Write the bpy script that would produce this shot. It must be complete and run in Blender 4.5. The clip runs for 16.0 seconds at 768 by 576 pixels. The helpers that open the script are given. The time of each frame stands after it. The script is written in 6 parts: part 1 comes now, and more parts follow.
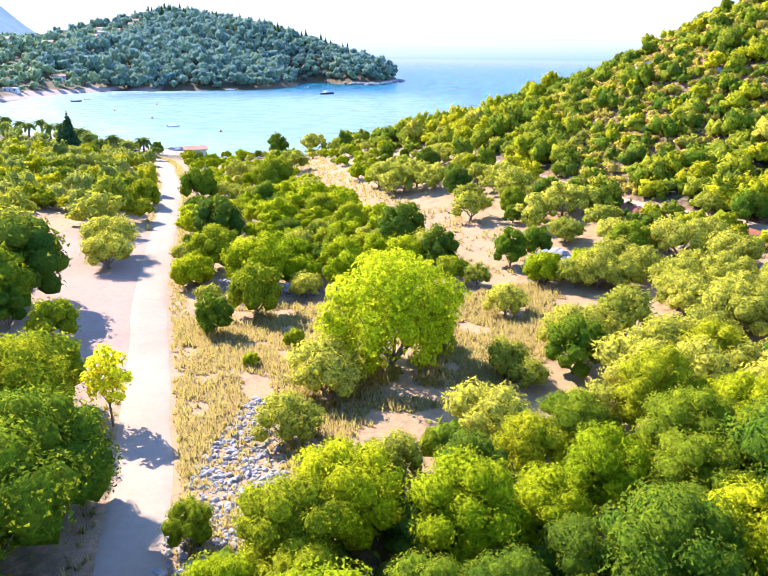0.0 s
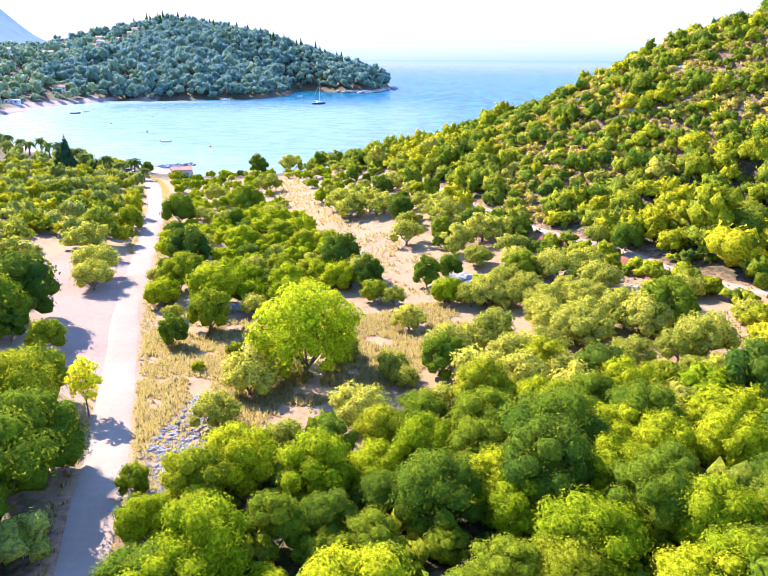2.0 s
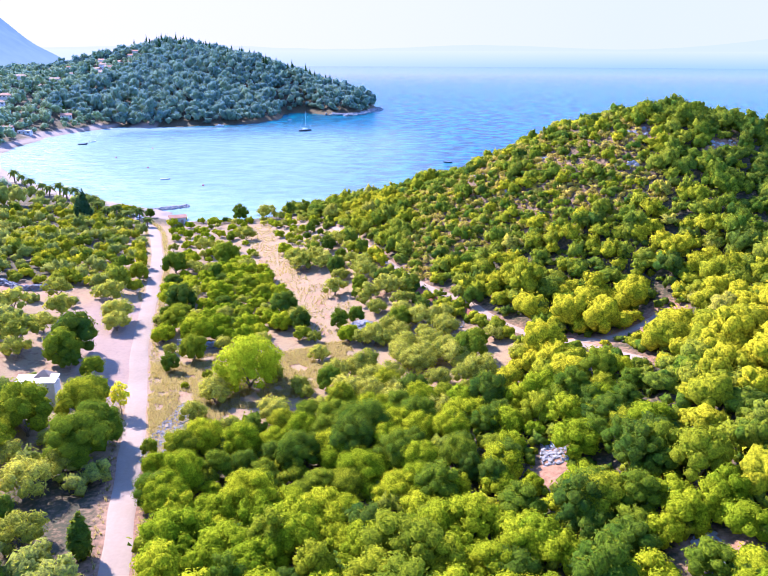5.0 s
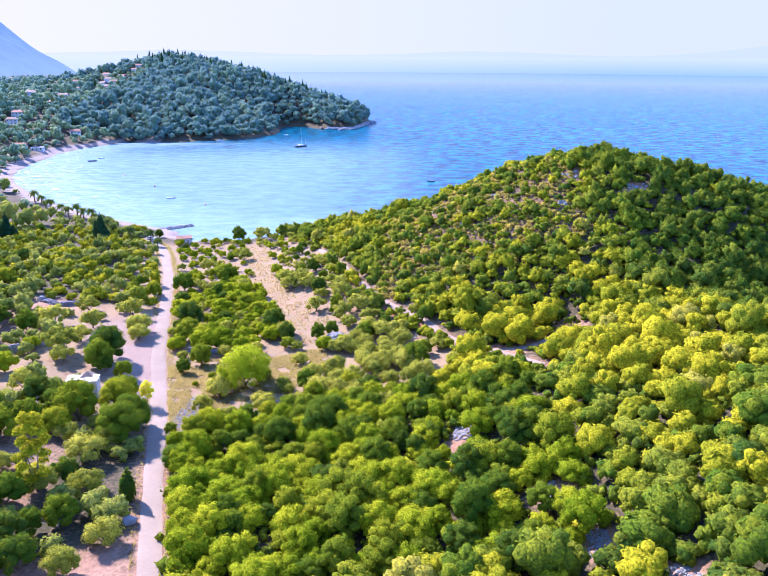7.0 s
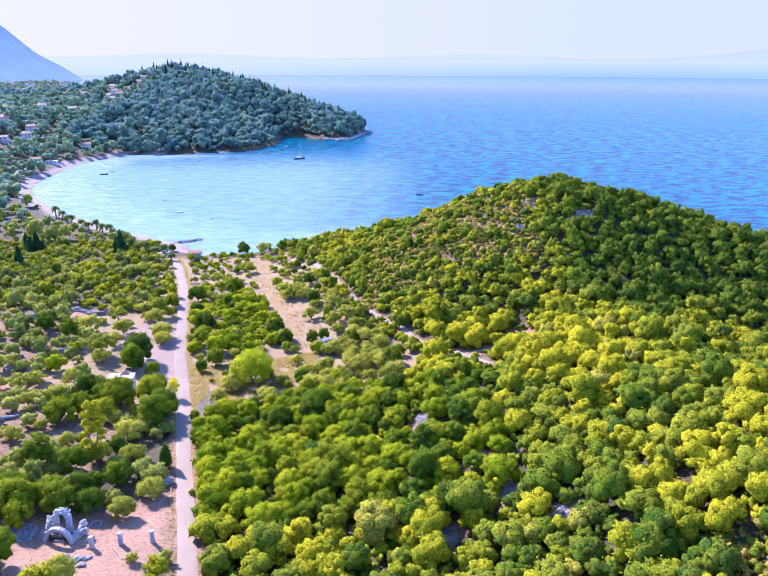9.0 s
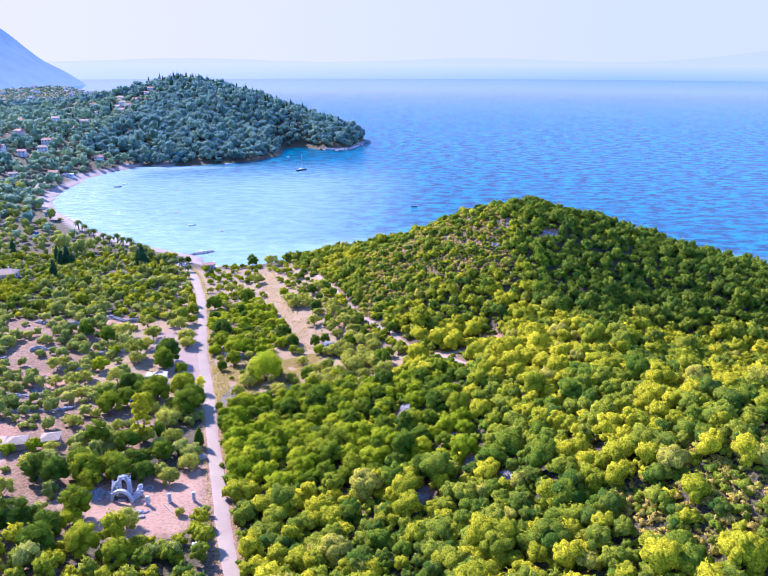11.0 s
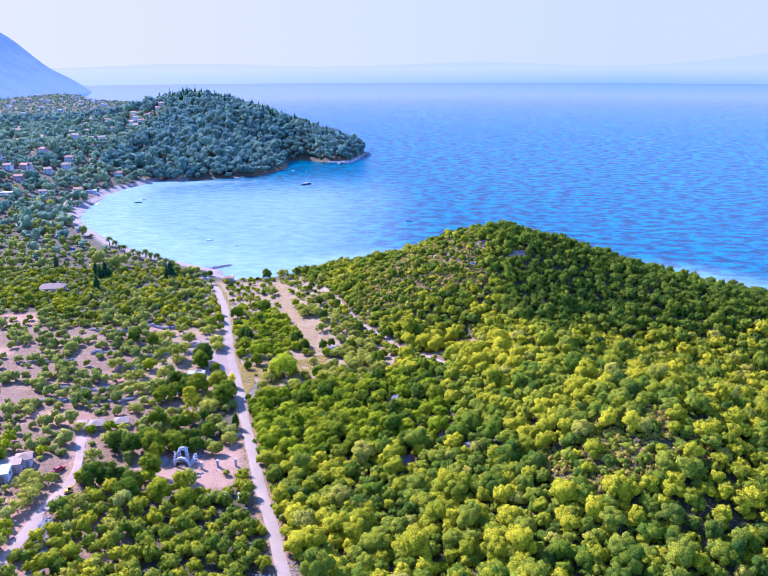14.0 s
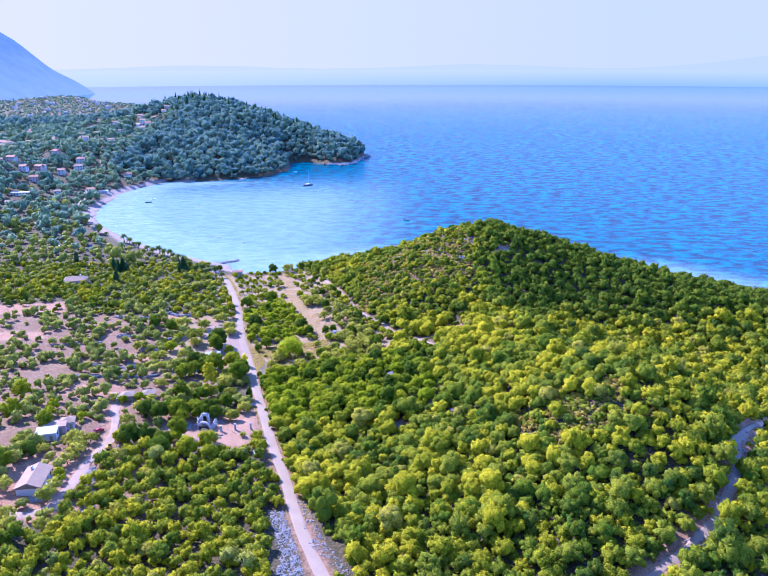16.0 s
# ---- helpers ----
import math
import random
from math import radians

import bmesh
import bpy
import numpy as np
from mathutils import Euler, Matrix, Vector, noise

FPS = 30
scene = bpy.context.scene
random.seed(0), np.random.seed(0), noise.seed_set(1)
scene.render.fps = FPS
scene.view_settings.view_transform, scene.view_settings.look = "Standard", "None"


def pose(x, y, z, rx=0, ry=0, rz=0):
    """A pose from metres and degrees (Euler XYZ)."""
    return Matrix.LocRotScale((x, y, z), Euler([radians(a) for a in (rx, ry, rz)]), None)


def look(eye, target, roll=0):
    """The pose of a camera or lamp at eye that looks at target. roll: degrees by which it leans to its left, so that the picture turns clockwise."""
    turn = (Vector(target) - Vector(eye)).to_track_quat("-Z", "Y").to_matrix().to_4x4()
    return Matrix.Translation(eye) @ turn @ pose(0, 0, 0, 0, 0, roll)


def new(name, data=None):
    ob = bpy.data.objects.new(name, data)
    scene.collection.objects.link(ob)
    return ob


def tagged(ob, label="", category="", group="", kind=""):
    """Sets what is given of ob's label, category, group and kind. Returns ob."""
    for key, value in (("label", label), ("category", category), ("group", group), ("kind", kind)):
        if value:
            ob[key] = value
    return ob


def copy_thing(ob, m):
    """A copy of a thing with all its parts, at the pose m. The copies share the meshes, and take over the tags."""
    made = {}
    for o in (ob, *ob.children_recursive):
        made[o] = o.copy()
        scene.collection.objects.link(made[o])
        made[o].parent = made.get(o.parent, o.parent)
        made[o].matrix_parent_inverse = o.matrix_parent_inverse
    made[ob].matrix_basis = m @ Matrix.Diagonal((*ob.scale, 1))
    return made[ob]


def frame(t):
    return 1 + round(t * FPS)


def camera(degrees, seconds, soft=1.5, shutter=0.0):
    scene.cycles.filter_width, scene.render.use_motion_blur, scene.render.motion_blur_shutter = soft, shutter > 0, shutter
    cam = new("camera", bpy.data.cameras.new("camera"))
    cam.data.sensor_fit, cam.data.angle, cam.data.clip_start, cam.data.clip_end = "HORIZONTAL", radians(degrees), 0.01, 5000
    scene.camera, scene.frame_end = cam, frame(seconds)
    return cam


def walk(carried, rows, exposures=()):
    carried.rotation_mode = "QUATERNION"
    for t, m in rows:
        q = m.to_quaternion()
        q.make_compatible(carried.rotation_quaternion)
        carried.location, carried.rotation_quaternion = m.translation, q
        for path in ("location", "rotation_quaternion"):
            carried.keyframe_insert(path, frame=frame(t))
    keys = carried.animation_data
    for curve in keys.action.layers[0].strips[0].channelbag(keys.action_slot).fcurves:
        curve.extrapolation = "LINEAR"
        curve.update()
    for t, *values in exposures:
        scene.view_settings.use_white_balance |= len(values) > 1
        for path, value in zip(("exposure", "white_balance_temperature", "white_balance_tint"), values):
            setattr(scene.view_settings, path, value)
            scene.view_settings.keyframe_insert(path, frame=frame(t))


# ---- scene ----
cam = camera(56.0, 16.0, 1.0)
PATH = [
    (0, (-32.2, -18.052, 34.376), (-32.177, -16.152, 33.753), 0.4),
    (0.5, (-31.131, -20.266, 34.605), (-31.109, -18.366, 33.981), 0.4),
    (1, (-28.854, -24.378, 36.722), (-28.833, -22.478, 36.1), 0.4),
    (1.5, (-26.01, -29.248, 39.509), (-25.989, -27.347, 38.888), 0.4),
    (2, (-22.901, -35.093, 42.595), (-22.881, -33.192, 41.975), 0.3),
    (2.5, (-19.9, -42.112, 46.949), (-19.879, -40.21, 46.329), 0.4),
    (3, (-17.163, -49.571, 51.157), (-17.141, -47.669, 50.539), 0.3),
    (3.5, (-14.331, -57.998, 55.643), (-14.309, -56.096, 55.025), 0.3),
    (4, (-11.885, -66.185, 59.584), (-11.863, -64.283, 58.968), 0.3),
    (4.5, (-9.488, -75.282, 63.862), (-9.464, -73.38, 63.247), 0.3),
    (5, (-7.164, -84.248, 68.031), (-7.141, -82.345, 67.417), 0.2),
    (7.5, (2.033, -130.444, 88.612), (2.059, -128.538, 88.006), 0.4),
    (8, (3.33, -139.618, 92.641), (3.356, -137.712, 92.035), 0.4),
    (8.5, (4.674, -149.118, 96.894), (4.699, -147.213, 96.287), 0.3),
    (9, (5.685, -158.613, 100.842), (5.711, -156.708, 100.237), 0.3),
    (11.5, (8.782, -206.389, 121.218), (8.806, -204.483, 120.615), 0.1),
    (12, (9.102, -215.573, 124.995), (9.126, -213.666, 124.392), 0.1),
    (12.5, (9.542, -225.168, 129.0), (9.563, -223.261, 128.397), -0.0),
    (13, (9.901, -234.348, 133.054), (9.922, -232.441, 132.451), -0.1),
    (13.5, (10.263, -243.915, 137.14), (10.283, -242.009, 136.537), -0.2),
    (14, (10.739, -253.638, 141.321), (10.758, -251.731, 140.719), -0.2),
    (14.5, (10.999, -262.717, 144.407), (11.018, -260.809, 143.807), -0.2),
    (15, (11.387, -272.631, 146.334), (11.405, -270.723, 145.734), -0.2),
    (15.5, (11.589, -281.997, 146.932), (11.608, -280.089, 146.334), -0.1),
    (16, (12.016, -290.407, 147.247), (12.035, -288.499, 146.648), -0.1),
]
walk(cam, [(t, look(eye, target, roll)) for t, eye, target, roll in PATH],
     [(0, 2.03, 5550, 19), (2, 2.02, 5400, 23), (5, 1.78, 4980, 31), (9, 1.61, 4850, 33), (16, 1.47, 4520, 36)])

# ---- light ----
SUN_AZ, SUN_EL = radians(-46), radians(38)
world = bpy.data.worlds.new("world")
scene.world = world
world.use_nodes = True
wn = world.node_tree
sky = wn.nodes.new("ShaderNodeTexSky")
sky.sky_type, sky.sun_disc = "NISHITA", False
sky.sun_elevation, sky.sun_rotation = SUN_EL, -SUN_AZ
sky.air_density, sky.dust_density, sky.ozone_density = 1.0, 0.3, 3.0
sky.altitude = 3000
wn.links.new(sky.outputs["Color"], wn.nodes["Background"].inputs["Color"])
wn.nodes["Background"].inputs["Strength"].default_value = 0.15
sun = new("sun", bpy.data.lights.new("sun", "SUN"))
sun.data.energy, sun.data.angle, sun.data.color = 4.0, radians(0.6), (1.0, 0.82, 0.59)
sun_way = Vector((math.sin(SUN_AZ) * math.cos(SUN_EL), math.cos(SUN_AZ) * math.cos(SUN_EL), math.sin(SUN_EL)))
sun.matrix_world = look(sun_way * 300, (0, 0, 0))
rng = np.random.default_rng(7)


# ---- materials ----
def material(name):
    m = bpy.data.materials.new(name)
    m.use_nodes = True
    return m, m.node_tree, m.node_tree.nodes["Principled BSDF"]


def node(tree, kind, **inputs):
    n = tree.nodes.new(kind)
    for key, value in inputs.items():
        n.inputs[key.replace("_", " ")].default_value = value
    return n


def texture(tree, scale, detail=4.0, rough=0.6, space="position"):
    n = node(tree, "ShaderNodeTexNoise", Scale=scale, Detail=detail, Roughness=rough)
    src = tree.nodes.new("ShaderNodeNewGeometry").outputs["Position"] if space == "position" else tree.nodes.new("ShaderNodeTexCoord").outputs["Object"]
    tree.links.new(src, n.inputs["Vector"])
    return n


def ramp(tree, fac, stops):
    r = tree.nodes.new("ShaderNodeValToRGB")
    e = r.color_ramp.elements
    while len(e) < len(stops):
        e.new(0.5)
    for el, (p, c) in zip(e, stops):
        el.position, el.color = p, (*c, 1)
    tree.links.new(fac, r.inputs["Fac"])
    return r.outputs["Color"]


def mix(tree, fac, a, b, mode="MIX"):
    n = tree.nodes.new("ShaderNodeMix")
    n.data_type, n.blend_type = "RGBA", mode
    for sock, v in ((n.inputs[0], fac), (n.inputs[6], a), (n.inputs[7], b)):
        if hasattr(v, "links"):
            tree.links.new(v, sock)
        else:
            sock.default_value = v if not isinstance(v, tuple) else (*v, 1)
    return n.outputs[2]


def bump(tree, bsdf, height, strength, distance):
    b = node(tree, "ShaderNodeBump", Strength=strength, Distance=distance)
    tree.links.new(height, b.inputs["Height"])
    tree.links.new(b.outputs["Normal"], bsdf.inputs["Normal"])


def plain_material(name, low, high, scale=3.0, rough=0.8, relief=0.02, metal=0.0, space="position"):
    """A surface that varies between two colours at two scales, with fine relief."""
    m, t, p = material(name)
    big, fine = texture(t, scale * 0.2, 3, space=space), texture(t, scale * 3, 6, space=space)
    c = mix(t, 0.4, ramp(t, big.outputs["Fac"], [(0.3, low), (0.7, high)]), ramp(t, fine.outputs["Fac"], [(0.3, low), (0.7, high)]))
    t.links.new(c, p.inputs["Base Color"])
    p.inputs["Roughness"].default_value, p.inputs["Metallic"].default_value = rough, metal
    if relief:
        bump(t, p, fine.outputs["Fac"], 0.6, relief)
    return m


def foliage(name, dark, light, tint_attribute=True, glow=0.45, rough=0.55, shades=None, per_leaf=0.25, grain=3.6, mottle=1.0):
    """Leaves: colour differs from plant to plant and from leaf to leaf; some light passes through."""
    m, t, p = material(name)
    if tint_attribute:
        a = t.nodes.new("ShaderNodeAttribute")
        a.attribute_name = "tint"
        plant = a.outputs["Fac"]
    else:
        plant = t.nodes.new("ShaderNodeObjectInfo").outputs["Random"]
    leaf = t.nodes.new("ShaderNodeNewGeometry").outputs["Random Per Island"]
    mid = tuple((a + b) / 2 for a, b in zip(dark, light))
    c = mix(t, per_leaf, ramp(t, plant, shades or [(0.0, dark), (0.5, mid), (1.0, light)]), ramp(t, leaf, [(0.0, dark), (1.0, light)]))
    spray = texture(t, grain, 3, 0.7)
    c = mix(t, mottle, c, ramp(t, spray.outputs["Fac"], [(0.36, (0.4, 0.47, 0.42)), (0.5, (1.1, 1.06, 0.75)), (0.64, (1.95, 1.8, 0.5))]), "MULTIPLY")
    t.links.new(c, p.inputs["Base Color"])
    bump(t, p, spray.outputs["Fac"], 0.6, 0.6 / grain)
    p.inputs["Roughness"].default_value = rough
    p.inputs["Specular IOR Level"].default_value = 0.0
    tr = t.nodes.new("ShaderNodeBsdfTranslucent")
    t.links.new(mix(t, 0.4, c, (0.55, 0.55, 0.01)), tr.inputs["Color"])
    ms = node(t, "ShaderNodeMixShader", Fac=glow)
    t.links.new(p.outputs["BSDF"], ms.inputs[1])
    t.links.new(tr.outputs["BSDF"], ms.inputs[2])
    t.links.new(ms.outputs["Shader"], t.nodes["Material Output"].inputs["Surface"])
    return m


M = {}
M["macchia"] = foliage("macchia_leaves", (0.055, 0.12, 0.015), (0.44, 0.42, 0.012), shades=[(0.0, (0.03, 0.085, 0.03)), (0.2, (0.075, 0.145, 0.018)), (0.36, (0.19, 0.23, 0.035)), (0.5, (0.23, 0.26, 0.012)), (0.75, (0.39, 0.37, 0.008)), (0.92, (0.49, 0.45, 0.008)), (1.0, (0.36, 0.33, 0.075))], glow=0.32, per_leaf=0.3, grain=2.6)
M["dry_shrub"] = foliage("dry_shrub_leaves", (0.20, 0.17, 0.05), (0.46, 0.38, 0.13), shades=[(0.0, (0.24, 0.27, 0.05)), (0.45, (0.44, 0.36, 0.10)), (0.8, (0.55, 0.42, 0.16)), (1.0, (0.46, 0.48, 0.06))], glow=0.4)
M["oak"] = foliage("oak_leaves", (0.035, 0.10, 0.015), (0.30, 0.34, 0.014), False, shades=[(0.0, (0.028, 0.085, 0.03)), (0.45, (0.075, 0.15, 0.02)), (0.78, (0.19, 0.245, 0.016)), (1.0, (0.36, 0.38, 0.012))])
M["olive"] = foliage("olive_leaves", (0.21, 0.25, 0.045), (0.50, 0.49, 0.10), False)
M["olive_stuff"] = foliage("grove_leaves", (0.14, 0.205, 0.065), (0.45, 0.46, 0.13))
M["lush"] = foliage("lush_leaves", (0.14, 0.23, 0.004), (0.40, 0.43, 0.006), False, 0.4)
M["lime"] = foliage("bright_green_leaves", (0.29, 0.40, 0.004), (0.50, 0.565, 0.006), False, 0.45)
M["poplar"] = foliage("poplar_leaves", (0.36, 0.36, 0.008), (0.58, 0.52, 0.02), False, 0.4)
M["yellow"] = foliage("yellow_leaves", (0.80, 0.74, 0.01), (0.90, 0.87, 0.02), False, 0.4)
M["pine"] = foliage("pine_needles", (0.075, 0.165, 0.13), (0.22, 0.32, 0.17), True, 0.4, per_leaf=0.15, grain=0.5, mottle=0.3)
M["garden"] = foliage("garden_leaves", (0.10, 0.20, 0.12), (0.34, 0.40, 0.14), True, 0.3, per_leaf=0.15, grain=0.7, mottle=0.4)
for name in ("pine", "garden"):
    # a bluish sheen on far trees, painted in for the haze over them
    haze_bsdf = M[name].node_tree.nodes["Principled BSDF"]
    haze_bsdf.inputs["Sheen Weight"].default_value, haze_bsdf.inputs["Sheen Roughness"].default_value = (0.45 if name == "pine" else 0.35), 0.7
    haze_bsdf.inputs["Sheen Tint"].default_value = (0.42, 0.66, 1.0, 1)
M["cypress"] = foliage("cypress_leaves", (0.018, 0.055, 0.04), (0.055, 0.11, 0.055), False, 0.1)
M["palm"] = foliage("palm_leaves", (0.05, 0.09, 0.03), (0.16, 0.2, 0.06), False, 0.2)
M["bark"] = plain_material("bark", (0.10, 0.075, 0.05), (0.26, 0.2, 0.14), 4, 0.9, 0.03, space="object")
M["limestone"] = plain_material("limestone", (0.19, 0.19, 0.20), (0.38, 0.37, 0.36), 1.5, 0.9, 0.05)
M["road"] = plain_material("gravel_road", (0.28, 0.215, 0.155), (0.385, 0.30, 0.222), 0.6, 0.95, 0.03)


# ---- the lie of the land ----
ROAD = [(40, -260), (25, -190), (8, -155), (-3.9, -127.6), (-12.2, -103.8), (-18.7, -80.1), (-26, -56.3), (-33.7, -28.5), (-39, -9), (-44.6, 12.6), (-48.5, 27.2),
        (-54.3, 47.5), (-58.6, 62.8), (-62.9, 81.1), (-68, 104), (-75.2, 133), (-82.5, 157), (-90, 180), (-98, 197), (-108, 212)]
TRACK = [(-22, 160), (-13.3, 135), (-5.2, 110), (3.3, 90.2), (8.6, 80.9), (14.6, 71.8), (19.5, 60.5), (26.5, 49.5), (32.2, 46.1), (38, 45.8), (44, 49), (52, 54)]
SPUR = [(30.5, 46.8), (34.5, 40), (37.5, 33.5), (39.5, 29)]
DRIVE = [(-99, -10), (-95, -22), (-88, -43), (-85.5, -57), (-87, -70), (-86.5, -79), (-86, -90), (-87, -99), (-92, -104), (-99, -105)]
EAST_TRACK = [(165, -52), (148.2, -64.7), (137.9, -73.5), (126.8, -86), (120, -101), (109.2, -115.7), (95, -128.4), (83.4, -136.7), (70, -146)]
COAST = [(4900, -4900), (700, -600), (360, -20), (300, 110), (215, 205), (100, 250), (10, 248), (-40, 222), (-67, 212), (-84, 212), (-95, 222), (-99, 236), (-109, 242), (-129, 256),
         (-162, 279), (-186, 304), (-206, 322), (-228, 351), (-251, 382), (-269, 416), (-279, 453), (-284, 494), (-288, 547), (-282, 580), (-272, 609)]
PENINSULA = [(-258, 642), (-230, 636), (-202, 648), (-172, 660), (-137, 681), (-113, 736), (-119, 814), (-95, 830), (-60, 800), (-30, 800), (-3, 903), (-60, 1050), (-180, 1250),
             (-420, 1450), (-560, 1800), (-740, 2250), (-1050, 2520), (-1220, 2880), (-1420, 3050), (-1900, 4000), (-4900, 4900), (-4900, -4900)]
HILLS = [(76, 130, 46, 41.7), (130, 105, 40, 10.0), (180, 80, 45, 18.6), (45, 110, 35, -4.9), (105, -55, 35, 16.6), (75, -30, 35, 8.2), (60, 20, 35, 8.0), (80, -95, 40, 8.7),
         (140, -40, 45, 2.9), (35, -60, 40, -3.5), (20, 150, 35, 3.9), (110, 60, 35, 3.1), (20, 60, 35, -0.9), (-5, 195, 28, 5.0), (40, 215, 40, 6.0), (46, 144, 26, 5.5), (112, 72, 26, -11.0), (160, 50, 30, -7.0), (84, 38, 24, 5.0), (50, 55, 14, -4.5)]
FAR_HILLS = [(-335, 1085, 90, 34), (-230, 1010, 90, 15), (-120, 920, 80, 12), (-440, 1150, 120, 2)]


def path_distance(px, py, path):
    best = np.full(np.shape(px), 1e9)
    for (ax, ay), (bx, by) in zip(path, path[1:]):
        vx, vy = bx - ax, by - ay
        k = np.clip(((px - ax) * vx + (py - ay) * vy) / (vx * vx + vy * vy), 0, 1)
        best = np.minimum(best, np.hypot(px - ax - k * vx, py - ay - k * vy))
    return best


def inside(px, py, ring):
    hit = np.zeros(np.shape(px), bool)
    for (ax, ay), (bx, by) in zip(ring, ring[1:] + ring[:1]):
        if ay != by:
            hit ^= ((ay > py) != (by > py)) & (px < (bx - ax) * (py - ay) / (by - ay) + ax)
    return hit


def smooth(a, b, v):
    k = np.clip((v - a) / (b - a), 0, 1)
    return k * k * (3 - 2 * k)


def shore(px, py):
    """Metres inland; negative out at sea."""
    ring = COAST + PENINSULA
    d = path_distance(px, py, ring + ring[:1])
    return np.where(inside(px, py, ring), d, -d)


def height(px, py, sd=None):
    px, py = np.asarray(px, float), np.asarray(py, float)
    if sd is None:
        sd = shore(px, py)
    near = np.interp(py, [-400, -90, -35, 25, 80, 160, 235, 280, 400], [24, 15.5, 12, 8.3, 6.8, 3.8, 1.4, 1.4, 1.4])
    near = near + (np.clip(-(px + 55), 0, 60) * 0.07 + np.clip(-(px + 115), 0, 200) * 0.02) * np.clip((240 - py) / 120, 0, 1)
    for x, y, s, h in HILLS:
        near = near + h * np.exp(-((px - x) ** 2 + (py - y) ** 2) / (2 * s * s))
    far = 1.2 + np.minimum(np.maximum(sd, 0) * (0.04 + 0.2 * smooth(330, 560, py)), 34 - 28 * smooth(1130, 1420, py - 0.2 * (px + 400)))
    for x, y, s, h in FAR_HILLS:
        far = far + h * np.exp(-((px - x) ** 2 + (py - y) ** 2) / (2 * s * s))
    land = near + (far - near) * smooth(190, 300, py)
    land = np.minimum(land, 0.25 + np.maximum(sd, 0) * np.where(px > -70, 0.75, 0.6))
    return np.where(sd > 0, land, -0.3 - np.minimum(-sd * 0.1, 12))


def mesh_from(name, verts, faces, material_, smooth_shade=True):
    """A mesh from arrays; faces all have the same number of corners."""
    verts, faces = np.asarray(verts, np.float32), np.asarray(faces, np.int32)
    me = bpy.data.meshes.new(name)
    me.vertices.add(len(verts))
    me.vertices.foreach_set("co", verts.ravel())
    n, k = faces.shape
    me.loops.add(n * k)
    me.loops.foreach_set("vertex_index", faces.ravel())
    me.polygons.add(n)
    me.polygons.foreach_set("loop_start", np.arange(0, n * k, k, dtype=np.int32))
    me.polygons.foreach_set("loop_total", np.full(n, k, np.int32))
    me.polygons.foreach_set("use_smooth", np.full(n, smooth_shade))
    me.update(calc_edges=True)
    if material_:
        me.materials.append(material_)
    return me


def crown_normals(me, normals):
    """Lets the leaves of a crown shade as one rounded mass."""
    me.attributes.new("custom_normal", "FLOAT_VECTOR", "POINT").data.foreach_set("vector", np.asarray(normals, np.float32).ravel())


def attribute(me, name, values):
    me.attributes.new(name, "FLOAT", "POINT").data.foreach_set("value", np.asarray(values, np.float32))


def grown(start, end, step, rate):
    out, v = [], start
    while abs(v - start) < abs(end - start):
        v += step
        step *= rate
        out.append(v)
    return out


xs = np.array(grown(-200, -4900, -3, 1.045)[::-1] + list(np.arange(-200, 180.1, 2.5)) + grown(180, 4900, 4, 1.11))
ys = np.array(grown(-300, -3000, -8, 1.14)[::-1] + list(np.arange(-300, 250.1, 2.5)) + grown(250, 4900, 3, 1.032))
gx, gy = np.meshgrid(xs, ys)
gsd = shore(gx, gy)
gz = height(gx, gy, gsd)
lumps = np.array([noise.noise(Vector((x / 9, y / 9, 0))) * 0.5 + noise.noise(Vector((x / 3.5, y / 3.5, 5))) * 0.2 for x, y in zip(gx.ravel(), gy.ravel())]).reshape(gx.shape)
droad = np.minimum(path_distance(gx, gy, ROAD), np.minimum(path_distance(gx, gy, TRACK), path_distance(gx, gy, SPUR)))
gz = gz + np.where(gsd > 2, lumps, 0) * smooth(3, 7, droad)
n_x, n_y = len(xs), len(ys)
idx = np.arange(n_x * n_y).reshape(n_y, n_x)
quads = np.stack([idx[:-1, :-1], idx[:-1, 1:], idx[1:, 1:], idx[1:, :-1]], -1).reshape(-1, 4)

# clearings of bare soil, dry grass and loose stone
STRIP = [(-58, 186), (-48, 190), (-38, 140), (-27, 110), (-17, 92), (-11, 78), (-13, 66), (-22, 64), (-27, 85), (-38, 112), (-46, 140)]
PARKING = [(-49, 33), (-54, 52), (-58, 66), (-64, 90), (-78, 92), (-84, 72), (-70, 58), (-64, 42), (-58, 34)]
MEADOW = [(-47, 30), (-53, 52), (-44, 58), (-30, 56), (-14, 62), (-10, 50), (-20, 36), (-33, 28), (-38, 14), (-42, 14)]
YARD = [(-33.5, -42), (-36, -54), (-48, -59), (-57, -54), (-70, -46), (-70, -35), (-50, -29), (-39, -22), (-36, -32)]
FIELDS = [[(-212, 112), (-168, 122), (-166, 98), (-205, 92)], [(-190, 50), (-158, 52), (-156, 66), (-188, 66)], [(-112, 90), (-78, 86), (-76, 96), (-108, 104)], [(-122, -2), (-96, -2), (-94, -16), (-120, -18)], [(-112, -62), (-92, -66), (-78, -100), (-84, -108), (-104, -110), (-112, -92)], [(-112, 26), (-78, 20), (-74, 30), (-110, 40)]]


